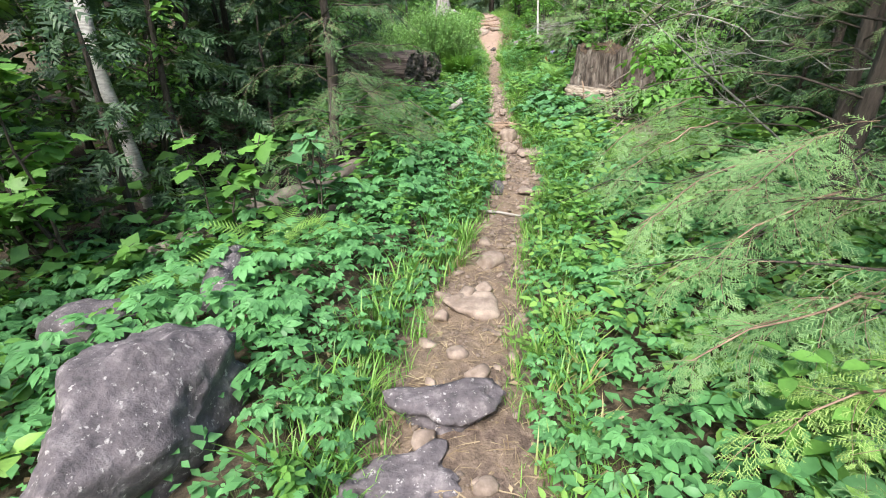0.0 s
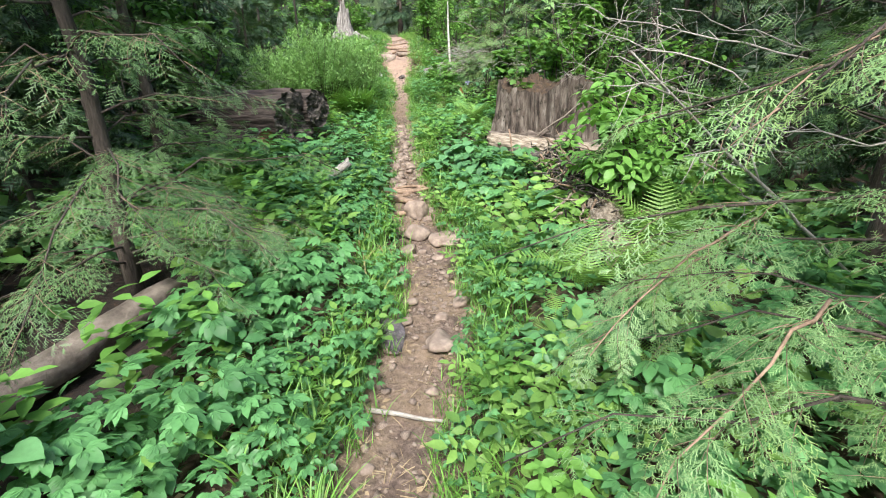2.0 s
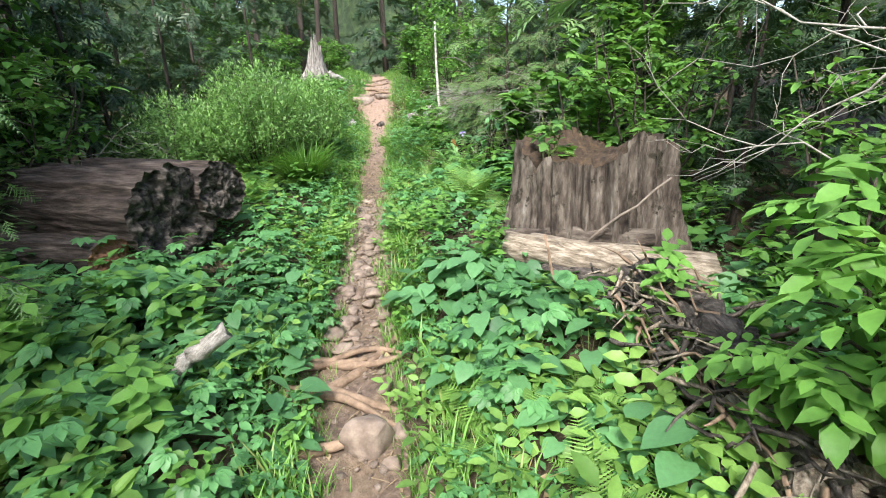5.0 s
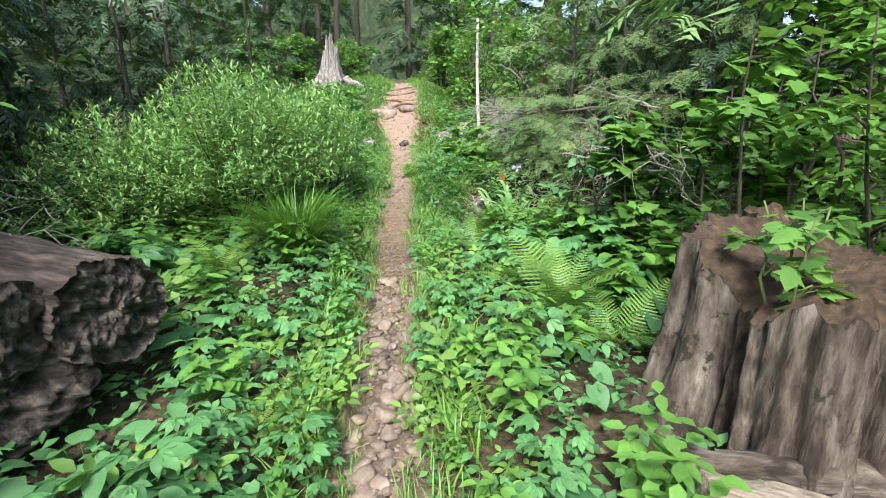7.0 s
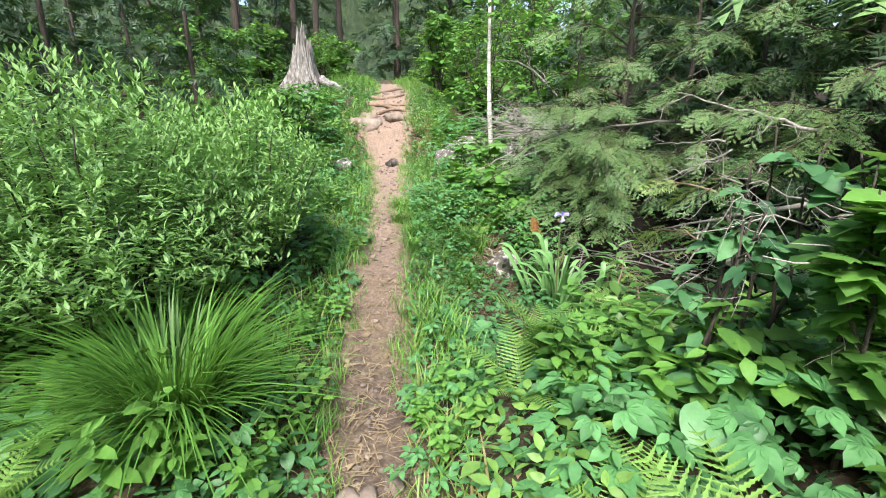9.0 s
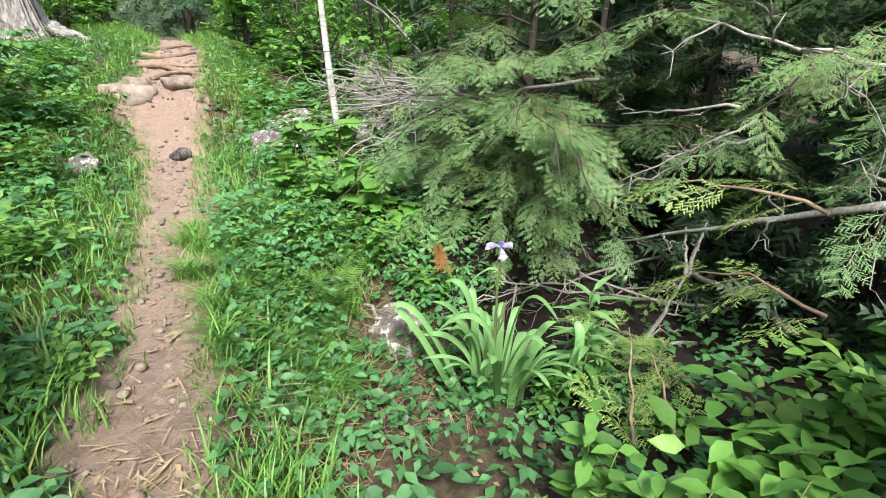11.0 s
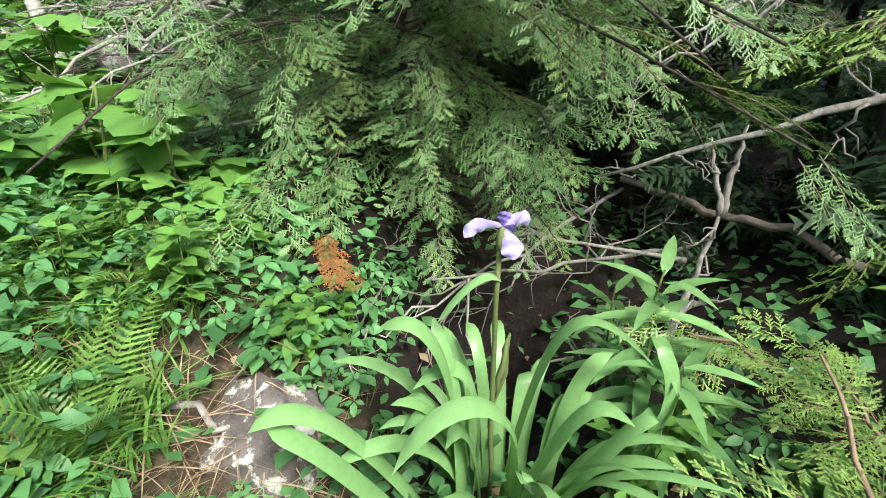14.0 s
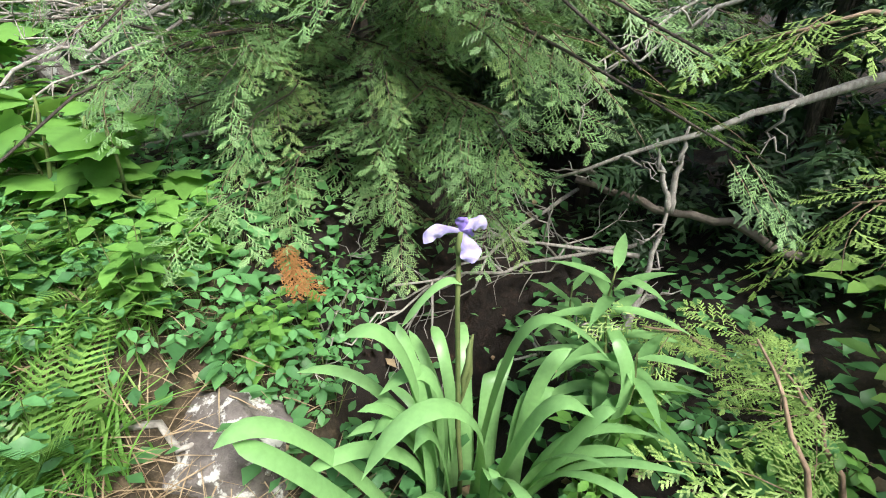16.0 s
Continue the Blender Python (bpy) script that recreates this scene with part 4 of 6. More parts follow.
def shrubs():
    willow(-0.15, 10.05, 1.18, 0.88, 31, 620, "dense willow shrub with narrow grey-green leaves")
    willow(0.45, 10.55, 0.98, 0.58, 32, 330, "low willow shrub with narrow grey-green leaves")
    willow(-0.98, 9.75, 1.05, 0.72, 33, 300, "willow shrub with narrow leaves in the undergrowth")
    for i, (x, y, h, rad, k) in enumerate([(-0.2, 12.3, 0.9, 0.7, 0), (0.3, 13.6, 0.8, 0.5, 0), (2.9, 14.6, 1.5, 0.9, 0), (2.4, 15.8, 1.4, 0.8, 1), (3.6, 13.9, 1.6, 1.0, 1), (2.7, 17.5, 1.2, 0.8, 0), (2.9, 16.5, 1.0, 0.7, 0), (3.3, 18.4, 1.3, 0.9, 1), (3.9, 15.4, 1.6, 1.0, 0), (4.3, 17.2, 1.8, 1.1, 0), (3.2, 20.4, 1.1, 0.9, 0), (4.5, 19.4, 1.6, 1.1, 1), (-0.9, 15.4, 1.2, 0.9, 0), (0.6, 20.6, 0.9, 0.8, 1), (4.6, 14.0, 2.0, 1.1, 0), (2.5, 19.0, 0.7, 0.6, 0), (0.3, 19.0, 1.0, 0.8, 0), (-0.6, 17.6, 1.2, 0.8, 1),
                                           (2.9, 8.2, 1.5, 0.8, 1), (3.3, 7.7, 1.7, 0.9, 0), (-1.6, 8.4, 1.4, 0.9, 0), (-2.2, 10.6, 1.7, 1.0, 1), (-2.3, 7.6, 1.7, 0.9, 0), (-2.3, 2.6, 1.5, 0.9, 1), (-2.7, 4.4, 1.7, 1.0, 0), (-2.2, 0.9, 1.0, 0.8, 0), (3.3, 6.0, 1.5, 0.8, 0), (2.7, 8.9, 1.1, 0.5, 1)]):
        deciduous("leafy_shrub", x, y, h, rad, 40 + i, (OVATE, LOBED)[k], (0.085, 0.11)[k], (1250, 800)[k], M_SHRUB, 0.1, "leafy green shrub at the edge of the forest", 7, group="leafy shrubs", limbs=42, keep=clear_walk)
    deciduous("leafy_tree", 3.7, 8.9, 4.4, 1.25, 77, OVATE, 0.105, 5600, M_SHRUB, 0.06, "tall leafy tree with dense broad leaves", 3, limbs=70, keep=clear_walk)
    deciduous("ash_sapling", 2.52, 5.05, 1.30, 0.62, 71, ASH, 0.26, 150, M_SHRUB, 0.35, "young ash sapling with bright green leaflets", 4, limbs=20, keep=clear_walk)
    deciduous("maple_sapling", -1.35, 2.85, 0.9, 0.5, 72, LOBED, 0.14, 60, M_SHRUB, 0.35, "maple sapling with broad lobed leaves", 3, limbs=12, keep=clear_walk)
    deciduous("dogwood_shrub", -0.85, 3.05, 0.8, 0.35, 73, HEART, 0.11, 60, M_HEART, 0.4, "upright shrub with rounded blue-green leaves", 4, limbs=14, keep=clear_walk)
    deciduous("dogwood_shrub", 2.30, 9.25, 0.95, 0.38, 74, OVATE, 0.105, 110, M_HEART, 0.25, "leafy shrub with broad pointed leaves", 5, limbs=16, keep=clear_walk)
    deciduous("dogwood_shrub", 2.62, 9.3, 1.2, 0.4, 75, HEART, 0.085, 110, M_HEART, 0.3, "leafy shrub with rounded leaves", 4, limbs=14, keep=clear_walk)
    deciduous("ash_tree", -2.3, 8.9, 3.6, 1.3, 76, ASH, 0.34, 420, M_SHRUB, 0.25, "young ash tree with hanging bright leaflets", 3, limbs=40, keep=clear_walk)
    # thin pale sapling with its small crown
    z0 = lz(2.46, 12.78)
    s = thing("birch_sapling", "slender pale birch sapling beside the rock pile", "tree", at=(2.46, 12.78, z0))
    part("trunk", tube(bend((0, 0, -0.1), (-0.05, 0.05, 1.75), 0, 7, 0.006), np.linspace(0.030, 0.016, 7), 8, 0.05), M_BIRCH, s, "white peeling bark", True)
    r = np.random.default_rng(3)
    n = 260
    q = unit(r.normal(size=(n, 3))) * r.uniform(0.1, 0.5, (n, 1)) ** 0.8 * (0.8, 0.8, 0.7) + (0, 0, 1.95)
    part("crown", many(OVATE, frames(r.normal(size=(n, 3)) * (1, 1, 0.4), r.normal(size=(n, 3)) * 0.4 + (0, 0, 1)) * 0.09, q), M_SHRUB, s)
    b = thing("birch_tree", "white-barked birch trunk among dark leaves", "tree", at=(-2.72, 3.98, lz(-2.72, 3.98)))
    part("trunk", tube(bend((0.12, 0, -0.1), (-0.35, 0.1, 5.0), 0, 9, 0.02), np.linspace(0.06, 0.03, 9), 9, 0.05), M_BIRCH, b, "white bark with dark flecks", True)
    q = unit(r.normal(size=(400, 3))) * r.uniform(0.3, 1.2, (400, 1)) + (-0.35, 0.1, 4.8)
    part("crown", many(OVATE, frames(r.normal(size=(400, 3)) * (1, 1, 0.4), r.normal(size=(400, 3)) * 0.4 + (0, 0, 1)) * 0.12, q), M_TREE, b)


shrubs()


# ---- undergrowth ----
def blade_strip(n=4, width=0.03, curl=0.6):
    """A grass blade 1 long, bending forward."""
    v, f = [], []
    for i in range(n + 1):
        t = i / n
        w = width / 2 * (1 - t ** 2)
        v += [(-w, curl * t * t * 0.75, t * (1 - 0.35 * curl * t)), (w, curl * t * t * 0.75, t * (1 - 0.35 * curl * t))]
    for i in range(n):
        a = 2 * i
        f += [(a, a + 1, a + 3)] + ([(a, a + 3, a + 2)] if i < n - 1 else [])
    return np.array(v), np.array(f)


def spin(a):
    c, s = np.cos(a), np.sin(a)
    z = np.zeros_like(a)
    return np.stack([np.stack([c, -s, z], -1), np.stack([s, c, z], -1), np.stack([z, z, z + 1], -1)], -2)


def plant(kind, seed):
    """Foliage and stalk of one low plant of a kind, about life size, with its foot at the origin."""
    r = np.random.default_rng(seed)
    leaves, stalks = [], []

    def stalk(a, b, w=0.0022):
        stalks.append(tube(bend(a, b, 0.02, 4), np.linspace(w, w * 0.6, 4), 3))

    if kind in ("five", "three", "heart"):
        n, shape, size, h, rad = {"five": (13, FIVE, 0.098, 0.34, 0.18), "three": (12, THREE, 0.088, 0.27, 0.16), "heart": (9, HEART, 0.115, 0.20, 0.16)}[kind]
        for i in range(n):
            a = i * 2.4 + r.uniform(-0.4, 0.4)
            q = rad * np.sqrt((i + 0.3) / n)
            top = np.array([np.cos(a) * q, np.sin(a) * q, h * r.uniform(0.55, 1.05) * (1.1 - 0.4 * q / rad)])
            stalk((top[0] * 0.25, top[1] * 0.25, -0.03), top)
            d = np.array([[np.cos(a), np.sin(a), r.uniform(-0.45, 0.15)]])
            up = np.array([[r.normal(0, 0.25) + 0.2 * np.cos(a), r.normal(0, 0.25) + 0.2 * np.sin(a), 1]])
            leaves.append(many(shape, frames(d, up) * size * r.uniform(0.7, 1.15), [top]))
    elif kind == "ovate":
        for i in range(4):
            a = r.uniform(0, 6.28)
            h = r.uniform(0.28, 0.46)
            top = np.array([np.cos(a) * 0.10, np.sin(a) * 0.10, h])
            stalk((np.cos(a) * 0.02, np.sin(a) * 0.02, -0.03), top, 0.003)
            for k in range(5):
                t = 0.35 + 0.16 * k
                for e in (0, np.pi):
                    b = a + k * 1.57 + e
                    d = np.array([[np.cos(b), np.sin(b), r.uniform(-0.2, 0.35)]])
                    leaves.append(many(OVATE, frames(d, np.array([[0.2 * r.normal(), 0.2 * r.normal(), 1]])) * (0.115 * (1.15 - 0.45 * t)), [top * t]))
    elif kind == "pinnate":
        for i in range(8):
            a = i * 2.4 + r.uniform(-0.3, 0.3)
            d = np.array([[np.cos(a), np.sin(a), r.uniform(0.5, 1.1)]])
            base = np.array([np.cos(a) * 0.02, np.sin(a) * 0.02, 0.06])
            leaves.append(many(BRAMBLE, frames(d, (0, 0, 1)) * r.uniform(0.22, 0.34), [base]))
            stalk((0, 0, -0.03), base + unit(d[0]) * 0.2)
    return join(leaves), rooted(stalks)


def rooted(stalks):
    """Stalks that meet in one point under the soil."""
    v, f = join(stalks)
    n, ends = 0, []
    for q, _ in stalks:
        n += len(q)
        ends.append(n - 2)
    v[ends[0]] = (0, 0, -0.05)
    f[np.isin(f, ends)] = ends[0]
    return v, f


BRAMBLE = pinnate(3, OVATE, 0.36)
KINDS = {"five": (M_HERB, "leafy herb with five-part blue-green leaves", "herbs by the path"),
         "three": (M_HERB, "low leafy herb with three-part green leaves", "herbs by the path"),
         "heart": (M_HEART, "low plant with broad heart-shaped leaves", "broad-leaved plants by the path"),
         "ovate": (M_SHRUB, "upright green plant with paired pointed leaves", "upright plants by the path"),
         "pinnate": (M_FERN, "bramble-like plant with feathered green leaves", "feathery plants by the path")}


def pick(x, y, d, r):
    left = x < trail_at(y)[0]
    u = r.uniform()
    if y < 4.6:
        w = (0.62, 0.16, 0.08, 0.06, 0.08) if left else (0.30, 0.34, 0.10, 0.04, 0.22)
    elif y < 6.6:
        w = (0.15, 0.35, 0.25, 0.15, 0.10) if left else (0.15, 0.25, 0.20, 0.10, 0.30)
    elif y < 9.3:
        w = (0.45, 0.18, 0.17, 0.12, 0.08) if left else (0.25, 0.25, 0.15, 0.20, 0.15)
    else:
        w = (0.15, 0.20, 0.20, 0.25, 0.20) if left else (0.05, 0.28, 0.22, 0.35, 0.10)
    return list(KINDS)[int(np.searchsorted(np.cumsum(w), u * 0.999))]


FERNS_NEAR = ((-0.98, 2.55, 0.55, 8, 0.5), (-0.62, 2.75, 0.42, 7, 0.5), (-1.3, 2.3, 0.5, 7, 0.45), (2.05, 4.05, 0.72, 10, 0.6), (1.72, 4.20, 0.60, 9, 0.6), (2.30, 4.42, 0.80, 7, 1.2), (1.45, 4.85, 0.38, 8, 0.4), (1.62, 5.3, 0.40, 8, 0.45), (1.35, 5.75, 0.36, 7, 0.45), (1.75, 5.85, 0.40, 8, 0.5))
FERNS_PAST = ((1.95, 8.30, 0.66, 11, 0.7), (2.15, 8.05, 0.50, 8, 0.5), (1.78, 8.7, 0.42, 8, 0.5), (-0.08, 9.05, 0.48, 9, 0.6), (-0.35, 8.85, 0.42, 8, 0.55), (1.86, 9.66, 0.60, 9, 1.1), (1.70, 9.45, 0.44, 7, 0.5), (1.93, 11.48, 0.22, 6, 0.9), (1.86, 11.20, 0.34, 8, 1.0), (2.12, 11.42, 0.20, 6, 0.4), (1.72, 11.05, 0.26, 6, 0.6), (0.42, 7.75, 0.26, 7, 0.4),
              (1.62, 3.35, 0.40, 8, 0.45), (1.30, 3.65, 0.34, 7, 0.4), (0.35, 8.35, 0.26, 6, 0.5), (-0.25, 3.6, 0.3, 6, 0.5))
FERNS = FERNS_NEAR + FERNS_PAST


def undergrowth():
    r = np.random.default_rng(77)
    bank = {k: [plant(k, 300 + 10 * i + j) for j in range(4)] for i, k in enumerate(KINDS)}
    spots = []
    tries = 0
    while len(spots) < 2000 and tries < 30000:
        tries += 1
        y = r.uniform(0.3, 15.5)
        d = 0.05 + 2.6 * r.uniform() ** 1.35
        e = r.choice([-1, 1])
        cx, hw = trail_at(y)
        x = cx + e * (hw + d)
        if e > 0 and 9.8 < y < 11.4 and d < 2.7:
            if d > 0.70 or r.uniform() < 0.7:
                continue
        if x > 2.15 and 11.2 < y < 12.7:
            continue
        if e > 0 and y > 10.6 and y < 12.5 and d < 0.6 and r.uniform() < 0.5:
            continue
        if e < 0 and ((x + 0.98) / 0.42) ** 2 + ((y - 1.02) / 0.55) ** 2 < 1.1:
            continue
        if e < 0 and -1.7 < x < 0.0 and 7.3 < y < 8.3:
            continue
        if e > 0 and (((x - 2.5) / 0.62) ** 2 + ((y - 7.36) / 0.62) ** 2 < 1 or x > 1.95 and 6.35 < y < 7.1):
            continue
        if y > 11.2 and d < 0.35 or x < -0.62 and 3.3 < y < 5.2:
            continue
        if any((x - a) ** 2 + (y - b) ** 2 < (0.5 * c) ** 2 for a, b, c, *_ in FERNS):
            if r.uniform() < 0.35:
                spots.append((x, y, "three", r.uniform(0.35, 0.5), d))
            continue
        if any(abs(x - a) < 0.085 and abs(y - b) < 0.085 for a, b, *_ in spots[-900:]):
            continue
        s = min(1.15, 0.50 + 0.75 * d) * r.uniform(0.75, 1.2)
        if y > 9.3 or y < 3:
            s *= 0.8
        if e > 0 and 6.5 < y < 7.5:
            s *= 0.8
        spots.append((x, y, pick(x, y, d, r), s, d))
    order = sorted(range(len(spots)), key=lambda i: spots[i][4] + 0.05 * spots[i][1])
    single = set(order[:130])
    protos, loose = {}, {k: ([], []) for k in KINDS}
    for i, (x, y, k, s, d) in enumerate(spots):
        j = int(r.integers(4))
        turn = r.uniform(0, 360)
        m = pose(x, y, lz(x, y), r.normal(0, 7), r.normal(0, 7), turn) @ Matrix.Scale(s, 4)
        mat, label, group = KINDS[k]
        if i in single:
            if (k, j) not in protos:
                t = thing("herb" if k != "heart" else "broadleaf_plant", label, "plant", group)
                part("foliage", bank[k][j][0], mat, t)
                part("stalk", bank[k][j][1], M_STEM, t)
                t.matrix_world = m
                protos[k, j] = t
            else:
                q = copy_thing(protos[k, j], pose(0, 0, 0))
                q.matrix_world = m
        else:
            v, f = bank[k][j][0]
            rot = np.array(m.to_3x3())
            loose[k][0].append(v @ rot.T + np.array(m.translation))
            loose[k][1].append(f)
    for k, (vs, fs) in loose.items():
        ob = new("undergrowth", mesh_of("undergrowth", join(list(zip(vs, fs))), KINDS[k][0]))
        tagged(ob, "dense green forest undergrowth of mixed herbs", "undergrowth", kind="stuff")


undergrowth()


def ground_leaves():
    """Small leaves close over the soil, and dry litter on it."""
    r = np.random.default_rng(15)
    for name, mat, n, size, lift, label, far in (("ground_cover", M_HERB, 40000, (0.03, 0.07), (0.01, 0.16), "low green ground cover of small leaves", 2.6), ("leaf_litter", M_DRY, 5200, (0.02, 0.06), (0.002, 0.02), "dry brown leaf litter on the soil", 2.6)):
        y = r.uniform(0.2, 17, n)
        d = far * r.uniform(0, 1, n) ** 1.2 + (0.03 if mat is M_HERB else -0.12)
        cx, hw = trail_at(y)
        x = cx + r.choice([-1, 1], n) * (hw + d)
        ok = ~((x > 2.35) & (x < 2.8) & (y > 10.75) & (y < 11.12)) & ~((x < -0.65) & (y > 3.3) & (y < 5.2))
        x, y, d = x[ok], y[ok], d[ok]
        m = len(x)
        z = land(x, y) + r.uniform(*lift, m) * np.clip(d / 0.4 + 0.3, 0.2, 1)
        a = r.uniform(0, 6.28, m)
        fr = frames(np.c_[np.cos(a), np.sin(a), r.normal(0, 0.25, m)], np.c_[r.normal(0, 0.3, (m, 2)), np.ones(m)])
        ob = new(name, mesh_of(name, many(LEAF2, fr * r.uniform(*size, m)[:, None, None], np.c_[x, y, z]), mat))
        tagged(ob, label, "ground cover" if mat is M_HERB else "litter", kind="stuff")
    n = 9000
    y = r.uniform(-1, 24, n)
    side = r.choice([-1, 1], n)
    x = np.interp(y, TRAIL_Y, TRAIL_X) + side * (2.3 + 5 * r.uniform(0, 1, n) ** 1.3)
    ok = ~((x > 2.3) & (x < 4.3) & (y > 9.8) & (y < 12.3))
    x, y = x[ok], y[ok]
    n = len(x)
    a = r.uniform(0, 6.28, n)
    fr = frames(np.c_[np.cos(a), np.sin(a), r.normal(-0.1, 0.3, n)], np.c_[r.normal(0, 0.35, (n, 2)), np.ones(n)])
    ob = new("wood_undergrowth", mesh_of("wood_undergrowth", many(LEAF2, fr * r.uniform(0.08, 0.24, n)[:, None, None], np.c_[x, y, land(x, y) + 0.5 * r.uniform(0, 1, n) ** 1.5]), M_TREE))
    tagged(ob, "leafy green undergrowth inside the wood", "undergrowth", kind="stuff")
    # straw on the path
    n = 3200
    y = r.uniform(0.4, 13, n)
    y = np.where(r.uniform(size=n) < 0.45, r.uniform(8.6, 10.6, n), y)
    cx, hw = trail_at(y)
    x = cx + r.normal(0, 0.8, n) * hw
    y[700:1300] = r.uniform(0.7, 3.2, 600)
    x[700:1300] = trail_at(y[700:1300])[0] + r.normal(0, 0.9, 600) * trail_at(y[700:1300])[1]
    x[:700], y[:700] = r.uniform(1.25, 2.0, 700), r.uniform(10.5, 12.2, 700)
    fr = spin(r.uniform(0, 6.28, n)) @ np.array([[1, 0, 0], [0, 0, 1], [0, -1, 0.06]])
    ob = new("straw", mesh_of("straw", many(blade_strip(2, 0.05, 0.2), fr * r.uniform(0.03, 0.12, n)[:, None, None], np.c_[x, y, land(x, y) + 0.012]), M_DRY))
    tagged(ob, "dry straw and twigs lying on the path", "straw", kind="stuff")


ground_leaves()


def grass():
    r = np.random.default_rng(25)
    short = blade_strip(3, 0.045, 0.7)
    pts, size = [], []
    for y0, y1, per, dmax, s0, s1, both in ((0.3, 2.2, 120, 0.28, 0.10, 0.24, 0), (2.2, 6.5, 150, 0.32, 0.10, 0.26, 0), (6.5, 9.4, 140, 0.26, 0.10, 0.24, 0), (9.4, 11.2, 210, 0.35, 0.08, 0.22, 0), (11.2, 15, 420, 0.62, 0.06, 0.17, 0), (15, 20, 240, 1.0, 0.08, 0.2, 0)):
        for _ in range(int(per * (y1 - y0))):
            y = r.uniform(y0, y1)
            cx, hw = trail_at(y)
            d = -0.05 + (dmax + 0.05) * r.uniform() ** 1.2
            x = cx + r.choice([-1, 1]) * (hw + d)
            k = int(r.integers(7, 15))
            s = r.uniform(s0, s1) * (0.6 + 0.5 * min(1, max(0, d) / 0.15))
            q = np.c_[x + r.normal(0, 0.025, k), y + r.normal(0, 0.025, k)]
            pts.append(q), size.append(s * r.uniform(0.6, 1.2, k))
    q, s = np.concatenate(pts), np.concatenate(size)
    n = len(q)
    lean = spin(r.uniform(0, 6.28, n))
    ob = new("grass", mesh_of("grass", many(short, lean * s[:, None, None], np.c_[q, land(q[:, 0], q[:, 1]) - 0.005]), M_GRASS))
    tagged(ob, "fresh green grass along both edges of the path", "grass", kind="stuff")
    for x, y, n, ln, rad in ((0.38, 9.34, 900, 0.80, 0.11), (0.24, 9.55, 380, 0.62, 0.10), (0.18, 2.92, 90, 0.30, 0.08), (0.36, 4.35, 90, 0.28, 0.08), (0.12, 2.6, 70, 0.26, 0.06), (0.45, 5.35, 80, 0.26, 0.07), (-0.30, 1.35, 90, 0.26, 0.08), (0.42, 1.35, 60, 0.22, 0.06)):
        a = r.uniform(0, 6.28, n)
        rr = rad * np.sqrt(r.uniform(0, 1, n))
        big = blade_strip(7, 0.013 if ln > 0.5 else 0.026, 1.05)
        tilt = r.uniform(0.0, 0.32, n)
        m = spin(a - np.pi / 2 + r.normal(0, 0.4, n))
        c, sn, z = np.cos(tilt), np.sin(tilt), np.zeros(n)
        m = m @ np.stack([np.stack([z + 1, z, z], -1), np.stack([z, c, sn], -1), np.stack([z, -sn, c], -1)], -2)
        m = m * np.stack([np.ones(n), r.uniform(0.15, 0.95, n), r.uniform(0.75, 1.05, n)], -1)[:, None, :]
        vf = many(big, m * (ln * r.uniform(0.6, 1.15, n))[:, None, None], np.c_[np.cos(a) * rr, np.sin(a) * rr, z - 0.02])
        solo("grass_tussock", vf, M_TUSSOCK if ln > 0.5 else M_GRASS, "tall arching tussock of bright sedge" if ln > 0.5 else "tuft of long green grass at the path edge", "grass", "grass tufts", at=(x, y, lz(x, y)))


grass()


def ferns():
    frond = mesh_of("frond", FROND, M_FERN)
    r = np.random.default_rng(35)
    for x, y, s, n, rise in FERNS:
        z = lz(x, y)
        t = thing("fern", "green lady fern with arching feathery fronds", "fern", "ferns by the path", (x, y, z))
        for i in range(n):
            ob = new("frond", frond)
            ob.parent = t
            k = s * r.uniform(0.6, 0.98)
            ob.matrix_basis = pose(0, 0, -0.01, 0, 0, i * 360 / n + r.uniform(-18, 18)) @ pose(0, 0.01, 0, 52 * min(1.2, rise * 1.55) + r.uniform(-14, 14), r.uniform(-12, 12), 0) @ Matrix.Scale(k, 4)


ferns()


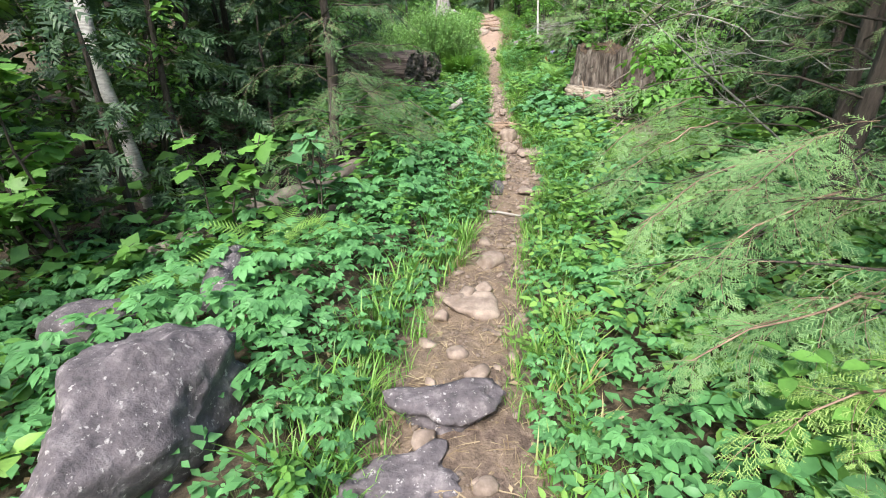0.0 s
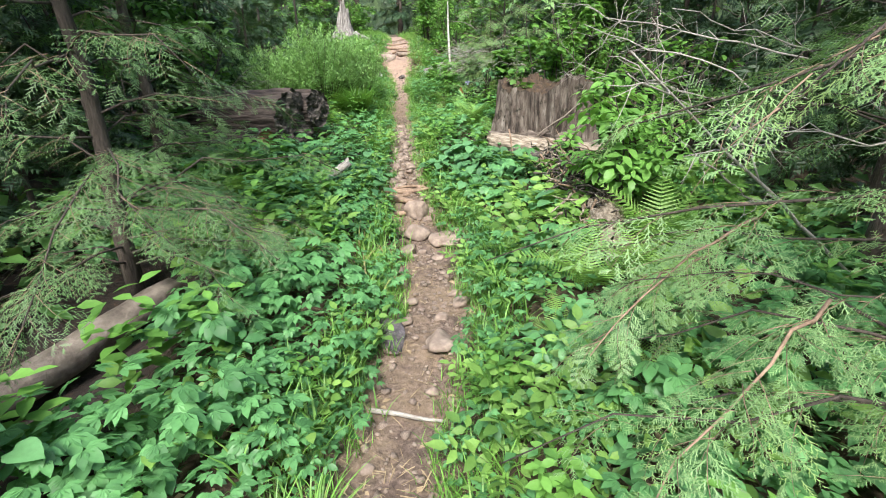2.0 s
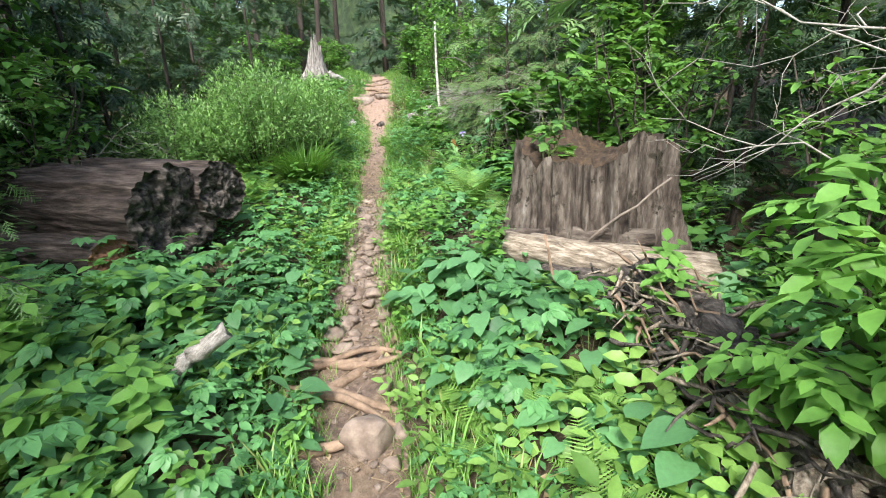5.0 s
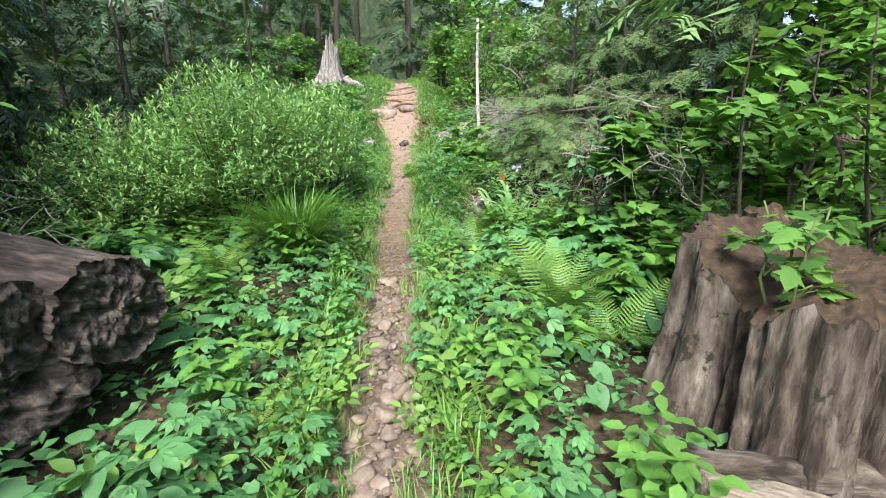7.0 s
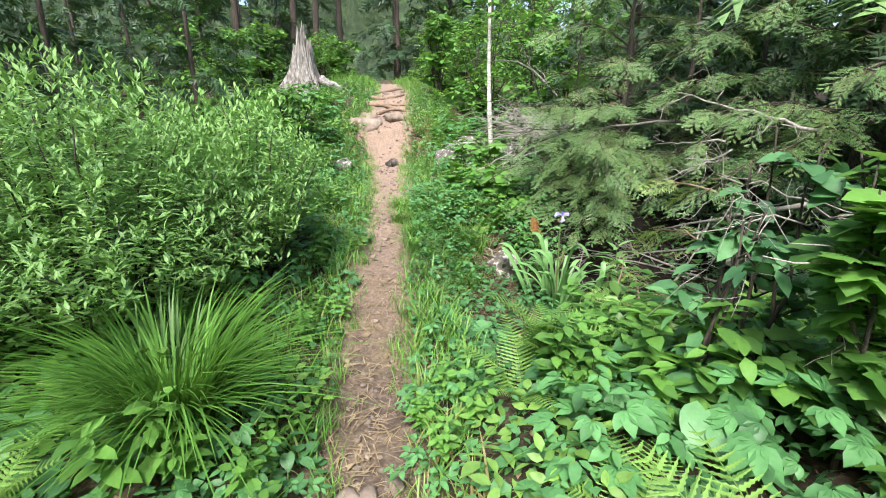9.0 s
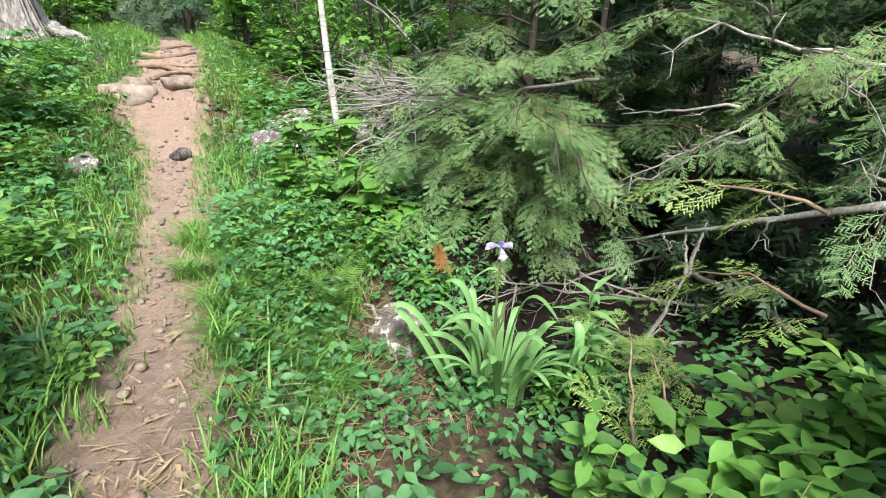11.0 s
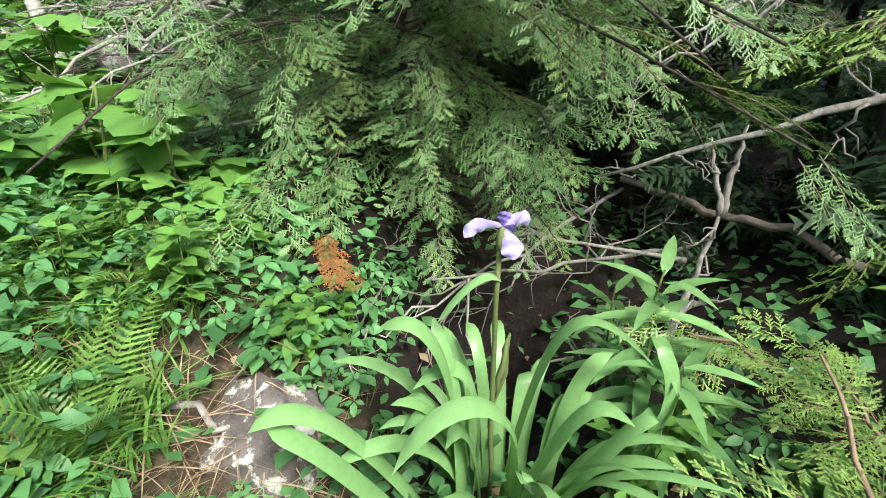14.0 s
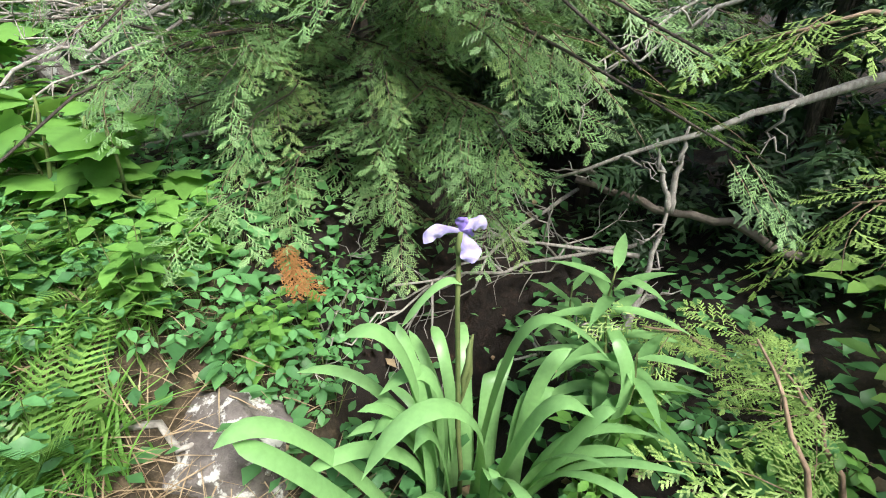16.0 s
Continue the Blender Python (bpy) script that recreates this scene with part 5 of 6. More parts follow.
# ---- dead wood ----
def stump(name, x, y, radius, height, mat, label, seed, flare=0.5, jag=0.12, tilt=0.0, top=None, ridges=9, taper=0.0, hollow=0.15, high=0.0):
    r = np.random.default_rng(seed)
    z0 = lz(x, y)
    ob = thing(name, label, "stump", at=(x, y, z0))
    na, nz = 240, 22
    a = np.linspace(0, 2 * np.pi, na, endpoint=False)
    ph = r.uniform(0, 6.28, 4)
    ks = np.arange(2, 60)
    amp = r.normal(0, 1, len(ks)) * np.where(ks < ridges, 0.035, 0.16 / ks ** 0.75)
    phase = r.uniform(0, 6.28, len(ks))
    crack = -0.10 * (np.convolve(np.tile(r.uniform(0, 1, na) > 0.955, 3), np.ones(3) / 2, "same")[na:2 * na])
    lobes = 0.5 + 0.5 * np.sin(5 * a + ph[2])
    crest = 1 + jag * (0.8 * np.sin(2 * a + ph[3]) + 0.4 * np.sin(5 * a + ph[1]) + np.convolve(np.tile(r.normal(0, 0.9, na), 3), np.ones(6) / 5, "same")[na:2 * na] * 0.5) + tilt * np.cos(a - high)
    v, f = [], []
    for i in range(nz):
        t = i / (nz - 1)
        rr = radius * ((1 - taper * t) + ((amp[:, None] * np.sin(ks[:, None] * (a + 0.10 * t) + phase[:, None])).sum(0) + crack) * (1 - 0.25 * t) + flare * (0.35 + 0.65 * lobes) * (1 - t) ** 2.6 + 0.008 * r.normal(size=na))
        v.append(np.c_[np.cos(a) * rr, np.sin(a) * rr, -0.12 + (height * crest + 0.12) * t])
    for i in range(nz - 1):
        for j in range(na):
            k = (j + 1) % na
            f += [(i * na + j, i * na + k, (i + 1) * na + k), (i * na + j, (i + 1) * na + k, (i + 1) * na + j)]
    part("trunk", (np.concatenate(v), np.array(f)), mat, ob, "deeply furrowed weathered wood", True)
    rim = v[-1]
    tv, tf = [rim * (0.995, 0.995, 1)], []
    mean = np.linalg.norm(rim[:, :2], axis=1).mean()
    turn = unit(rim[:, :2])
    steps = np.linspace(0.93, 0.08, 12)
    for q in steps:
        near = np.clip((q - 0.6) * 3, 0, 1)
        flat = rim[:, :2] * q * near + turn * mean * q * (1 - near)
        bumps = np.array([noise.fractal(Vector((9 * p[0], 9 * p[1], seed)), 0.7, 2.0, 4) for p in flat])
        tv.append(np.c_[flat, rim[:, 2] * q * q + height * (1 - q * q) - hollow * height * (1 - q) + 0.03 * bumps])
    tv.append(np.array([[0, 0, height * (1 - hollow)]]))
    last = len(steps)
    for i in range(last):
        for j in range(na):
            k = (j + 1) % na
            tf += [(i * na + j, i * na + k, (i + 1) * na + k), (i * na + j, (i + 1) * na + k, (i + 1) * na + j)]
    tf += [(last * na + j, last * na + (j + 1) % na, (last + 1) * na) for j in range(na)]
    part("top", (np.concatenate(tv), np.array(tf)), top or mat, ob, "crumbling top covered in brown litter")
    return ob


def rotten_log(a, b, radius, seed, side, end, label):
    """A thick decayed log: long grooves and loose ridges, and a hollowed, lobed end."""
    r = np.random.default_rng(seed)
    a, b = Vector(a), Vector(b)
    ln = (b - a).length
    ob = thing("rotten_log", label, "log", at=tuple(a))
    na, nz = 120, 26
    an = np.linspace(0, 2 * np.pi, na, endpoint=False)
    z = np.linspace(0, ln, nz)
    o = r.uniform(0, 40, 3)
    rad = np.empty((nz, na))
    for i in range(nz):
        for j in range(na):
            c, q = np.cos(an[j]), np.sin(an[j])
            rad[i, j] = 1 + 0.13 * noise.fractal(Vector((2.2 * c, 2.2 * q, 0.9 * z[i])) + Vector(o), 0.8, 2.0, 3) + 0.06 * noise.fractal(Vector((9 * c, 9 * q, 1.2 * z[i])) + Vector(o), 0.7, 2.0, 3)
    rad *= radius
    ragged = 0.05 * radius * np.array([noise.fractal(Vector((3 * np.cos(t), 3 * np.sin(t), 5.0)) + Vector(o), 0.7, 2.0, 4) for t in an])
    v = np.stack([rad * np.cos(an), rad * np.sin(an), np.repeat(z[:, None], na, 1) + ragged * (z[:, None] < 0.01) * 2], -1)
    f = []
    for i in range(nz - 1):
        for j in range(na):
            k = (j + 1) % na
            f += [(i * na + j, i * na + k, (i + 1) * na + k), (i * na + j, (i + 1) * na + k, (i + 1) * na + j)]
    turn = (b - a).to_track_quat("Z", "Y")
    ob.rotation_mode, ob.rotation_quaternion = "QUATERNION", turn
    part("bark", (v.reshape(-1, 3), np.array(f)), side, ob, "grooved reddish-brown decayed wood", True)
    rings = [v[0]]
    calm = np.convolve(np.tile(rad[0], 3), np.ones(15) / 15, "same")[na:2 * na]
    steps = np.linspace(0.95, 0.06, 16)
    for q in steps:
        mixed = calm + (rad[0] - calm) * max(0, (q - 0.75) * 4)
        w = np.stack([mixed * q * np.cos(an), mixed * q * np.sin(an), np.zeros(na)], -1)
        w[:, 2] = radius * np.array([0.05 + 0.22 * noise.fractal(Vector((2.5 * p[0] / radius, 2.5 * p[1] / radius, 1.0)) + Vector(o), 0.6, 2.0, 5) for p in w])
        rings.append(w)
    rings.append(np.array([[0, 0, 0.1 * radius]]))
    g, last = [], len(steps)
    for i in range(last):
        for j in range(na):
            k = (j + 1) % na
            g += [(i * na + j, (i + 1) * na + k, i * na + k), (i * na + j, (i + 1) * na + j, (i + 1) * na + k)]
    g += [(last * na + j, (last + 1) * na, last * na + (j + 1) % na) for j in range(na)]
    part("broken_end", (np.concatenate(rings), np.array(g)), end, ob, "pitted dark broken end")
    return ob


def log_between(name, a, b, r0, r1, mat, label, category="log", n=14, wig=0.012, jag=0.10, sides=16):
    ln = float(np.linalg.norm(np.subtract(b, a)))
    ob = solo(name, tube(bend((0, 0, 0), (0, 0, ln), 0.0, n, wig), np.linspace(r0, r1, n), sides, jag), mat, label, category, smooth=True, at=tuple(a))
    ob.rotation_mode, ob.rotation_quaternion = "QUATERNION", (Vector(b) - Vector(a)).to_track_quat("Z", "Y")
    return ob


def dead_branch(a, b, r0, forks, seed, label="bare grey dead branch with thin twigs", group="dead branches", sag=0.0, wig=0.03, reach=0.4):
    """A crooked bare branch with forking twigs, each fork a part of its own."""
    r = np.random.default_rng(seed)
    a, b = np.array(a, float), np.array(b, float)
    ln = np.linalg.norm(b - a)
    pts = bend((0, 0, 0), b - a, sag, 10)
    pts[1:-1] += r.normal(0, wig * ln * 0.5, (8, 3))
    ob = thing("dead_branch", label, "branch", group, tuple(a))
    part("limb", tube(pts, np.linspace(r0, r0 * 0.3, 10), 7, 0.12), M_TWIG, ob, smooth=True)
    ax = unit(b - a)
    for i in range(forks):
        k = int(r.integers(2, 9))
        d = unit(ax * r.uniform(0.3, 1.0) + unit(r.normal(size=3)) * r.uniform(0.5, 1.0))
        tip = pts[k] + d * ln * reach * r.uniform(0.4, 1.0)
        tp = bend(pts[k], tip, 0, 6, 0.012 + 0.02 * ln * reach)
        q = [tube(tp, np.linspace(r0 * 0.45, r0 * 0.12, 6), 5)]
        for _ in range(3):
            m = int(r.integers(2, 5))
            e = unit(d * 0.6 + unit(r.normal(size=3)) * 0.8)
            q.append(tube(bend(tp[m], tp[m] + e * ln * reach * 0.35, 0, 4, 0.008), np.linspace(r0 * 0.22, r0 * 0.08, 4), 4))
        part("twig", join(q), M_TWIG, ob)
    return ob


def roots(name, y0, y1, x0, x1, n, seed, label, mat):
    r = np.random.default_rng(seed)
    for i in range(n):
        ya = y0 + (y1 - y0) * (i + 0.5) / n
        xa, xb = x0 + r.uniform(0, 0.2), x1 - r.uniform(0, 0.25)
        x = np.linspace(xa, xb, 12)
        y = ya + r.uniform(-0.1, 0.1) + 0.07 * np.sin(x * r.uniform(5, 9) + r.uniform(0, 6)) + (x - xa) * r.uniform(-0.7, 0.8)
        z = land(x, y) + 0.022 + 0.014 * np.sin(9 * x + i)
        o = np.array([x[0], y[0], z[0]])
        solo(name, tube(np.c_[x, y, z] - o, np.linspace(0.036, 0.014, 12) * r.uniform(0.7, 1.3), 8, 0.15), mat, label, "root", "roots across the path", smooth=True, at=tuple(o))


def dead_wood():
    stump("tree_stump", 2.56, 7.36, 0.50, 0.74, M_STUMP, "broad weathered grey stump with litter on top", 3, 0.36, 0.13, 0.06, M_DUFF, hollow=0.10, high=0.4, taper=0.06)
    deciduous("bramble_seedling", 2.18, 7.22, 0.30, 0.24, 411, LOBED, 0.075, 60, M_SHRUB, 0.3, "bramble seedling growing on top of a stump", 4, M_STEM, limbs=9).location.z = lz(2.5, 7.36) + 0.66
    rotten_log((-0.33, 7.54, 0.92), (-1.60, 8.34, 0.88), 0.33, 5, M_ROTBARK, M_ROT, "huge dark rotten log with a crumbling broken end")
    rotten_log((-0.08, 7.86, 1.02), (-1.3, 8.65, 1.0), 0.21, 9, M_ROTBARK, M_ROT, "rotten log lying behind a larger one")
    rotten_log((-0.60, 7.22, 0.70), (-1.6, 7.75, 0.66), 0.17, 12, M_ROTBARK, M_CUT, "small log with a reddish-brown broken end")
    stump("tree_stump", 0.15, 17.1, 0.25, 0.86, M_SILVER, "pale split stump with flared roots", 8, 1.9, 0.25, 0.12, M_SILVER, ridges=5, taper=0.5, hollow=0.4, high=2.6)
    log_between("root", (0.40, 16.95, lz(0.4, 16.95) + 0.2), (0.95, 16.55, lz(0.95, 16.55) + 0.0), 0.09, 0.03, M_SILVER, "pale root flaring from the split stump", "root")
    log_between("fallen_log", (2.03, 4.42, 0.34), (2.42, 5.60, 0.46), 0.11, 0.15, M_PALE, "pale weathered fallen trunk in the ferns", n=26, jag=0.2, sides=24)
    log_between("fallen_log", (2.40, 5.50, 0.46), (2.42, 6.40, 0.56), 0.16, 0.18, M_ROT, "rotten shattered trunk leaning on a stump", n=26, jag=0.26, sides=24)
    r = np.random.default_rng(61)
    for mat, n, label in ((M_PALE, 110, "pale splinters of a shattered trunk"), (M_ROT, 220, "dark brown splinters of a shattered trunk"), (M_ROOT, 120, "reddish-brown torn root fibres")):
        vs = []
        for i in range(n):
            y = r.uniform(4.9, 6.35)
            x = np.interp(y, [4.5, 5.5, 6.9], [2.06, 2.34, 2.36]) + r.normal(0, 0.13)
            a = np.array([x, y, r.uniform(0.42, 0.62) + 0.16 * (y - 5.5)])
            d = unit(np.array([r.normal(-0.2, 0.5), r.normal(-0.4, 0.7), r.uniform(-0.8, 0.5)]))
            vs.append(tube(bend(a, a + d * r.uniform(0.08, 0.34), 0, 4, 0.015), [0.012, 0.010, 0.006, 0.002], 4, 0.25))
        ob = new("splinters", mesh_of("splinters", join(vs), mat))
        tagged(ob, label, "wood debris", kind="stuff")
    log_between("fallen_log", (1.80, 6.98, 0.70), (2.95, 6.48, 0.54), 0.09, 0.14, M_PALE, "pale barkless log before a stump", jag=0.16, sides=24)
    log_between("fallen_log", (1.86, 6.86, 0.52), (2.95, 6.32, 0.38), 0.10, 0.15, M_ROT, "dark split log under a pale one", jag=0.22, sides=24)
    log_between("fallen_log", (1.82, 7.10, 0.74), (2.75, 6.80, 0.72), 0.05, 0.06, M_STUMP, "thin grey log before a stump", jag=0.2)
    log_between("stick", (2.02, 6.45, 0.30), (1.93, 6.62, 0.86), 0.010, 0.008, M_ROOT, "thin brown stick leaning on the logs", "stick", 8, 0.008)
    log_between("stick", (2.30, 6.80, 0.74), (2.80, 6.75, 1.12), 0.009, 0.006, M_LOG, "grey stick leaning on a stump", "stick", 6, 0.006)
    log_between("fallen_log", (-1.85, 2.70, lz(-1.85, 2.7) + 0.10), (-0.78, 4.65, lz(-0.78, 4.65) + 0.10), 0.10, 0.08, M_LOG, "long mossy fallen log under the herbs")
    log_between("stick", (-0.10, 6.08, lz(-0.1, 6.08) + 0.02), (0.26, 6.14, 0.70), 0.045, 0.035, M_TWIG, "thick lichen-grey stick poking from the herbs", "stick")
    log_between("stick", (0.37, 3.47, lz(0.37, 3.47) + 0.012), (0.68, 3.34, lz(0.68, 3.34) + 0.015), 0.011, 0.007, M_TWIG, "short pale stick lying on the path", "stick", 6, 0.004)
    log_between("stick", (1.95, 11.33, 0.84), (2.12, 10.98, 0.70), 0.009, 0.007, M_TWIG, "grey curved stick across a lichen rock", "stick", 8, 0.012)
    roots("root", 5.95, 6.45, 0.42, 1.12, 8, 63, "gnarled brown root across the path", M_ROOT)
    roots("root", 14.95, 16.8, 1.15, 2.0, 5, 66, "exposed root across the bare path", M_ROOT)
    # leaning stem and the dead limbs behind it
    dead_branch((3.0, 3.72, lz(3.0, 3.72) + 0.2), (1.36, 3.42, 1.54), 0.011, 7, 67, "long thin leaning stem with dead twigs", wig=0.01, reach=0.22)
    for i, (a, b, w, k) in enumerate([((3.1, 4.3, 1.25), (2.0, 5.2, 1.75), 0.012, 7), ((3.3, 4.6, 1.5), (2.1, 5.9, 1.95), 0.012, 7), ((3.2, 4.4, 0.9), (2.2, 4.3, 1.30), 0.010, 6), ((3.3, 4.3, 1.5), (2.0, 4.2, 1.75), 0.010, 7), ((3.4, 5.0, 0.5), (2.7, 4.9, 0.95), 0.018, 4), ((3.3, 5.4, 1.2), (2.35, 6.3, 1.5), 0.010, 6), ((2.7, 5.0, 0.6), (2.55, 5.2, 1.8), 0.012, 5), ((3.0, 3.0, 1.1), (1.75, 3.5, 1.35), 0.009, 6)]):
        dead_branch(a, b, w * 0.62, k, 70 + i)
    # branches in the hollow behind the iris
    dead_branch((3.49, 9.92, 1.37), (3.23, 10.85, 0.99), 0.015, 4, 81, "lichen-spotted grey branch over the dark hollow", wig=0.014, reach=0.22)
    dead_branch((3.05, 10.54, 0.50), (3.30, 10.49, 0.96), 0.015, 3, 82, "upright grey forked dead branch", wig=0.018, reach=0.3)
    dead_branch((3.28, 10.49, 0.92), (3.35, 10.485, 1.17), 0.013, 1, 93, "upper prong of a forked dead branch", wig=0.03, reach=0.3)
    dead_branch((3.28, 10.49, 0.92), (3.33, 10.565, 1.13), 0.011, 1, 83, "upper prong of a forked dead branch", wig=0.04, reach=0.3)
    dead_branch((3.27, 10.55, 0.76), (3.05, 11.06, 0.82), 0.009, 5, 94, wig=0.03, reach=0.3)
    dead_branch((3.30, 10.42, 1.66), (3.08, 10.79, 1.62), 0.007, 3, 95, wig=0.03, reach=0.35)
    dead_branch((3.20, 10.26, 1.58), (3.02, 10.68, 1.34), 0.0075, 4, 96, "crooked pale branch reaching out of the cedar", wig=0.05, reach=0.3)
    dead_branch((3.3, 10.35, 1.62), (3.02, 10.72, 1.34), 0.006, 4, 84, "thin bare branch reaching out of the cedar", wig=0.02, reach=0.35)
    dead_branch((3.7, 10.6, 0.62), (2.62, 11.05, 0.84), 0.010, 7, 85, wig=0.02)
    dead_branch((3.7, 10.9, 0.80), (2.55, 11.10, 0.72), 0.009, 7, 86, wig=0.02)
    dead_branch((3.5, 10.5, 0.50), (2.75, 10.75, 0.62), 0.011, 4, 87, wig=0.02)
    dead_branch((3.0, 11.35, 0.8), (2.42, 11.18, 0.70), 0.007, 5, 88, wig=0.03)
    dead_branch((3.6, 11.3, 1.75), (2.3, 12.0, 1.6), 0.012, 6, 89, wig=0.02)
    dead_branch((3.1, 11.6, 1.15), (2.15, 11.9, 1.2), 0.009, 5, 90, wig=0.02)
    dead_branch((2.9, 12.2, 1.5), (1.97, 12.50, 1.09), 0.006, 4, 91, wig=0.02, reach=0.25)
    dead_branch((3.4, 9.9, 1.75), (2.9, 10.4, 1.95), 0.010, 5, 92, wig=0.02)
    log_between("fallen_log", (3.53, 10.86, 0.90), (3.54, 10.05, 0.75), 0.012, 0.016, M_LOG, "thin brown pole lying in the dark hollow")
    for i in range(16):
        a = (r.uniform(3.1, 4.0), r.uniform(12.4, 13.4), r.uniform(1.25, 1.75))
        b = (r.uniform(2.3, 2.9), r.uniform(12.6, 13.2), r.uniform(1.45, 1.85))
        dead_branch(a, b, 0.011, 4, 100 + i, "bare silvery branch in a brush pile", "brush pile", wig=0.02, reach=0.35)
    for i in range(9):
        a = (r.uniform(2.9, 3.3), r.uniform(11.7, 12.1), r.uniform(1.55, 1.8))
        b = (r.uniform(2.3, 2.6), r.uniform(12.2, 12.7), r.uniform(1.5, 1.85))
        dead_branch(a, b, 0.009, 5, 150 + i, "bare silvery branch in a brush pile", "brush pile", wig=0.03, reach=0.35)
    dead_branch((2.75, 11.85, 1.58), (1.92, 12.08, 1.22), 0.008, 5, 165, wig=0.03, reach=0.25)
    dead_branch((3.4, 13.2, 1.9), (2.6, 13.3, 2.35), 0.016, 2, 120, "pale arching dead branch", sag=0.15, wig=0.01, reach=0.3)
    for i, (a, b) in enumerate([((3.3, 8.6, 0.9), (2.2, 8.1, 1.6)), ((3.2, 8.9, 1.3), (2.1, 8.8, 1.5)), ((3.4, 9.4, 1.5), (2.2, 9.2, 1.45)), ((3.6, 9.8, 1.3), (2.5, 9.7, 1.65)), ((-1.6, 8.3, 0.9), (-0.7, 8.7, 1.2)), ((-1.9, 8.9, 0.7), (-0.9, 8.6, 1.5))]):
        dead_branch(a, b, 0.0065, 6, 130 + i)


dead_wood()


# ---- the iris and what grows round it ----
def ribbon(pts, width, thick=0.12, n=14):
    """A sword-shaped leaf along a smooth curve, folded at its midrib."""
    p = np.asarray(pts, float)
    t = np.linspace(0, 1, n)[:, None]
    c = (1 - t) ** 3 * p[0] + 3 * (1 - t) ** 2 * t * p[1] + 3 * (1 - t) * t * t * p[2] + t ** 3 * p[3]
    d = unit(np.gradient(c, axis=0))
    flat = unit(np.array([d[:, 1].mean() + 0.3, -d[:, 0].mean(), 0.05]))
    side = unit(np.cross(np.cross(d, flat), d))
    nrm = np.cross(side, d)
    w = width / 2 * np.clip(1.25 - 0.25 * t, 0, 1) * np.sqrt(np.clip((1 - t) * 6, 0, 1))
    v = np.concatenate([c - side * w, c + nrm * w * 0.3, c + side * w])
    f = []
    for i in range(n - 1):
        for s in (0, 1):
            a, b = s * n + i, (s + 1) * n + i
            f += [(a, b, b + 1), (a, b + 1, a + 1)]
    return v, np.array(f)


def through_points(p):
    """Bezier handles of a curve that passes near the four places."""
    p = np.asarray(p, float)
    return [p[0], p[1] + 0.75 * (p[1] - (p[0] + p[2]) / 2), p[2] + 0.75 * (p[2] - (p[1] + p[3]) / 2), p[3]]


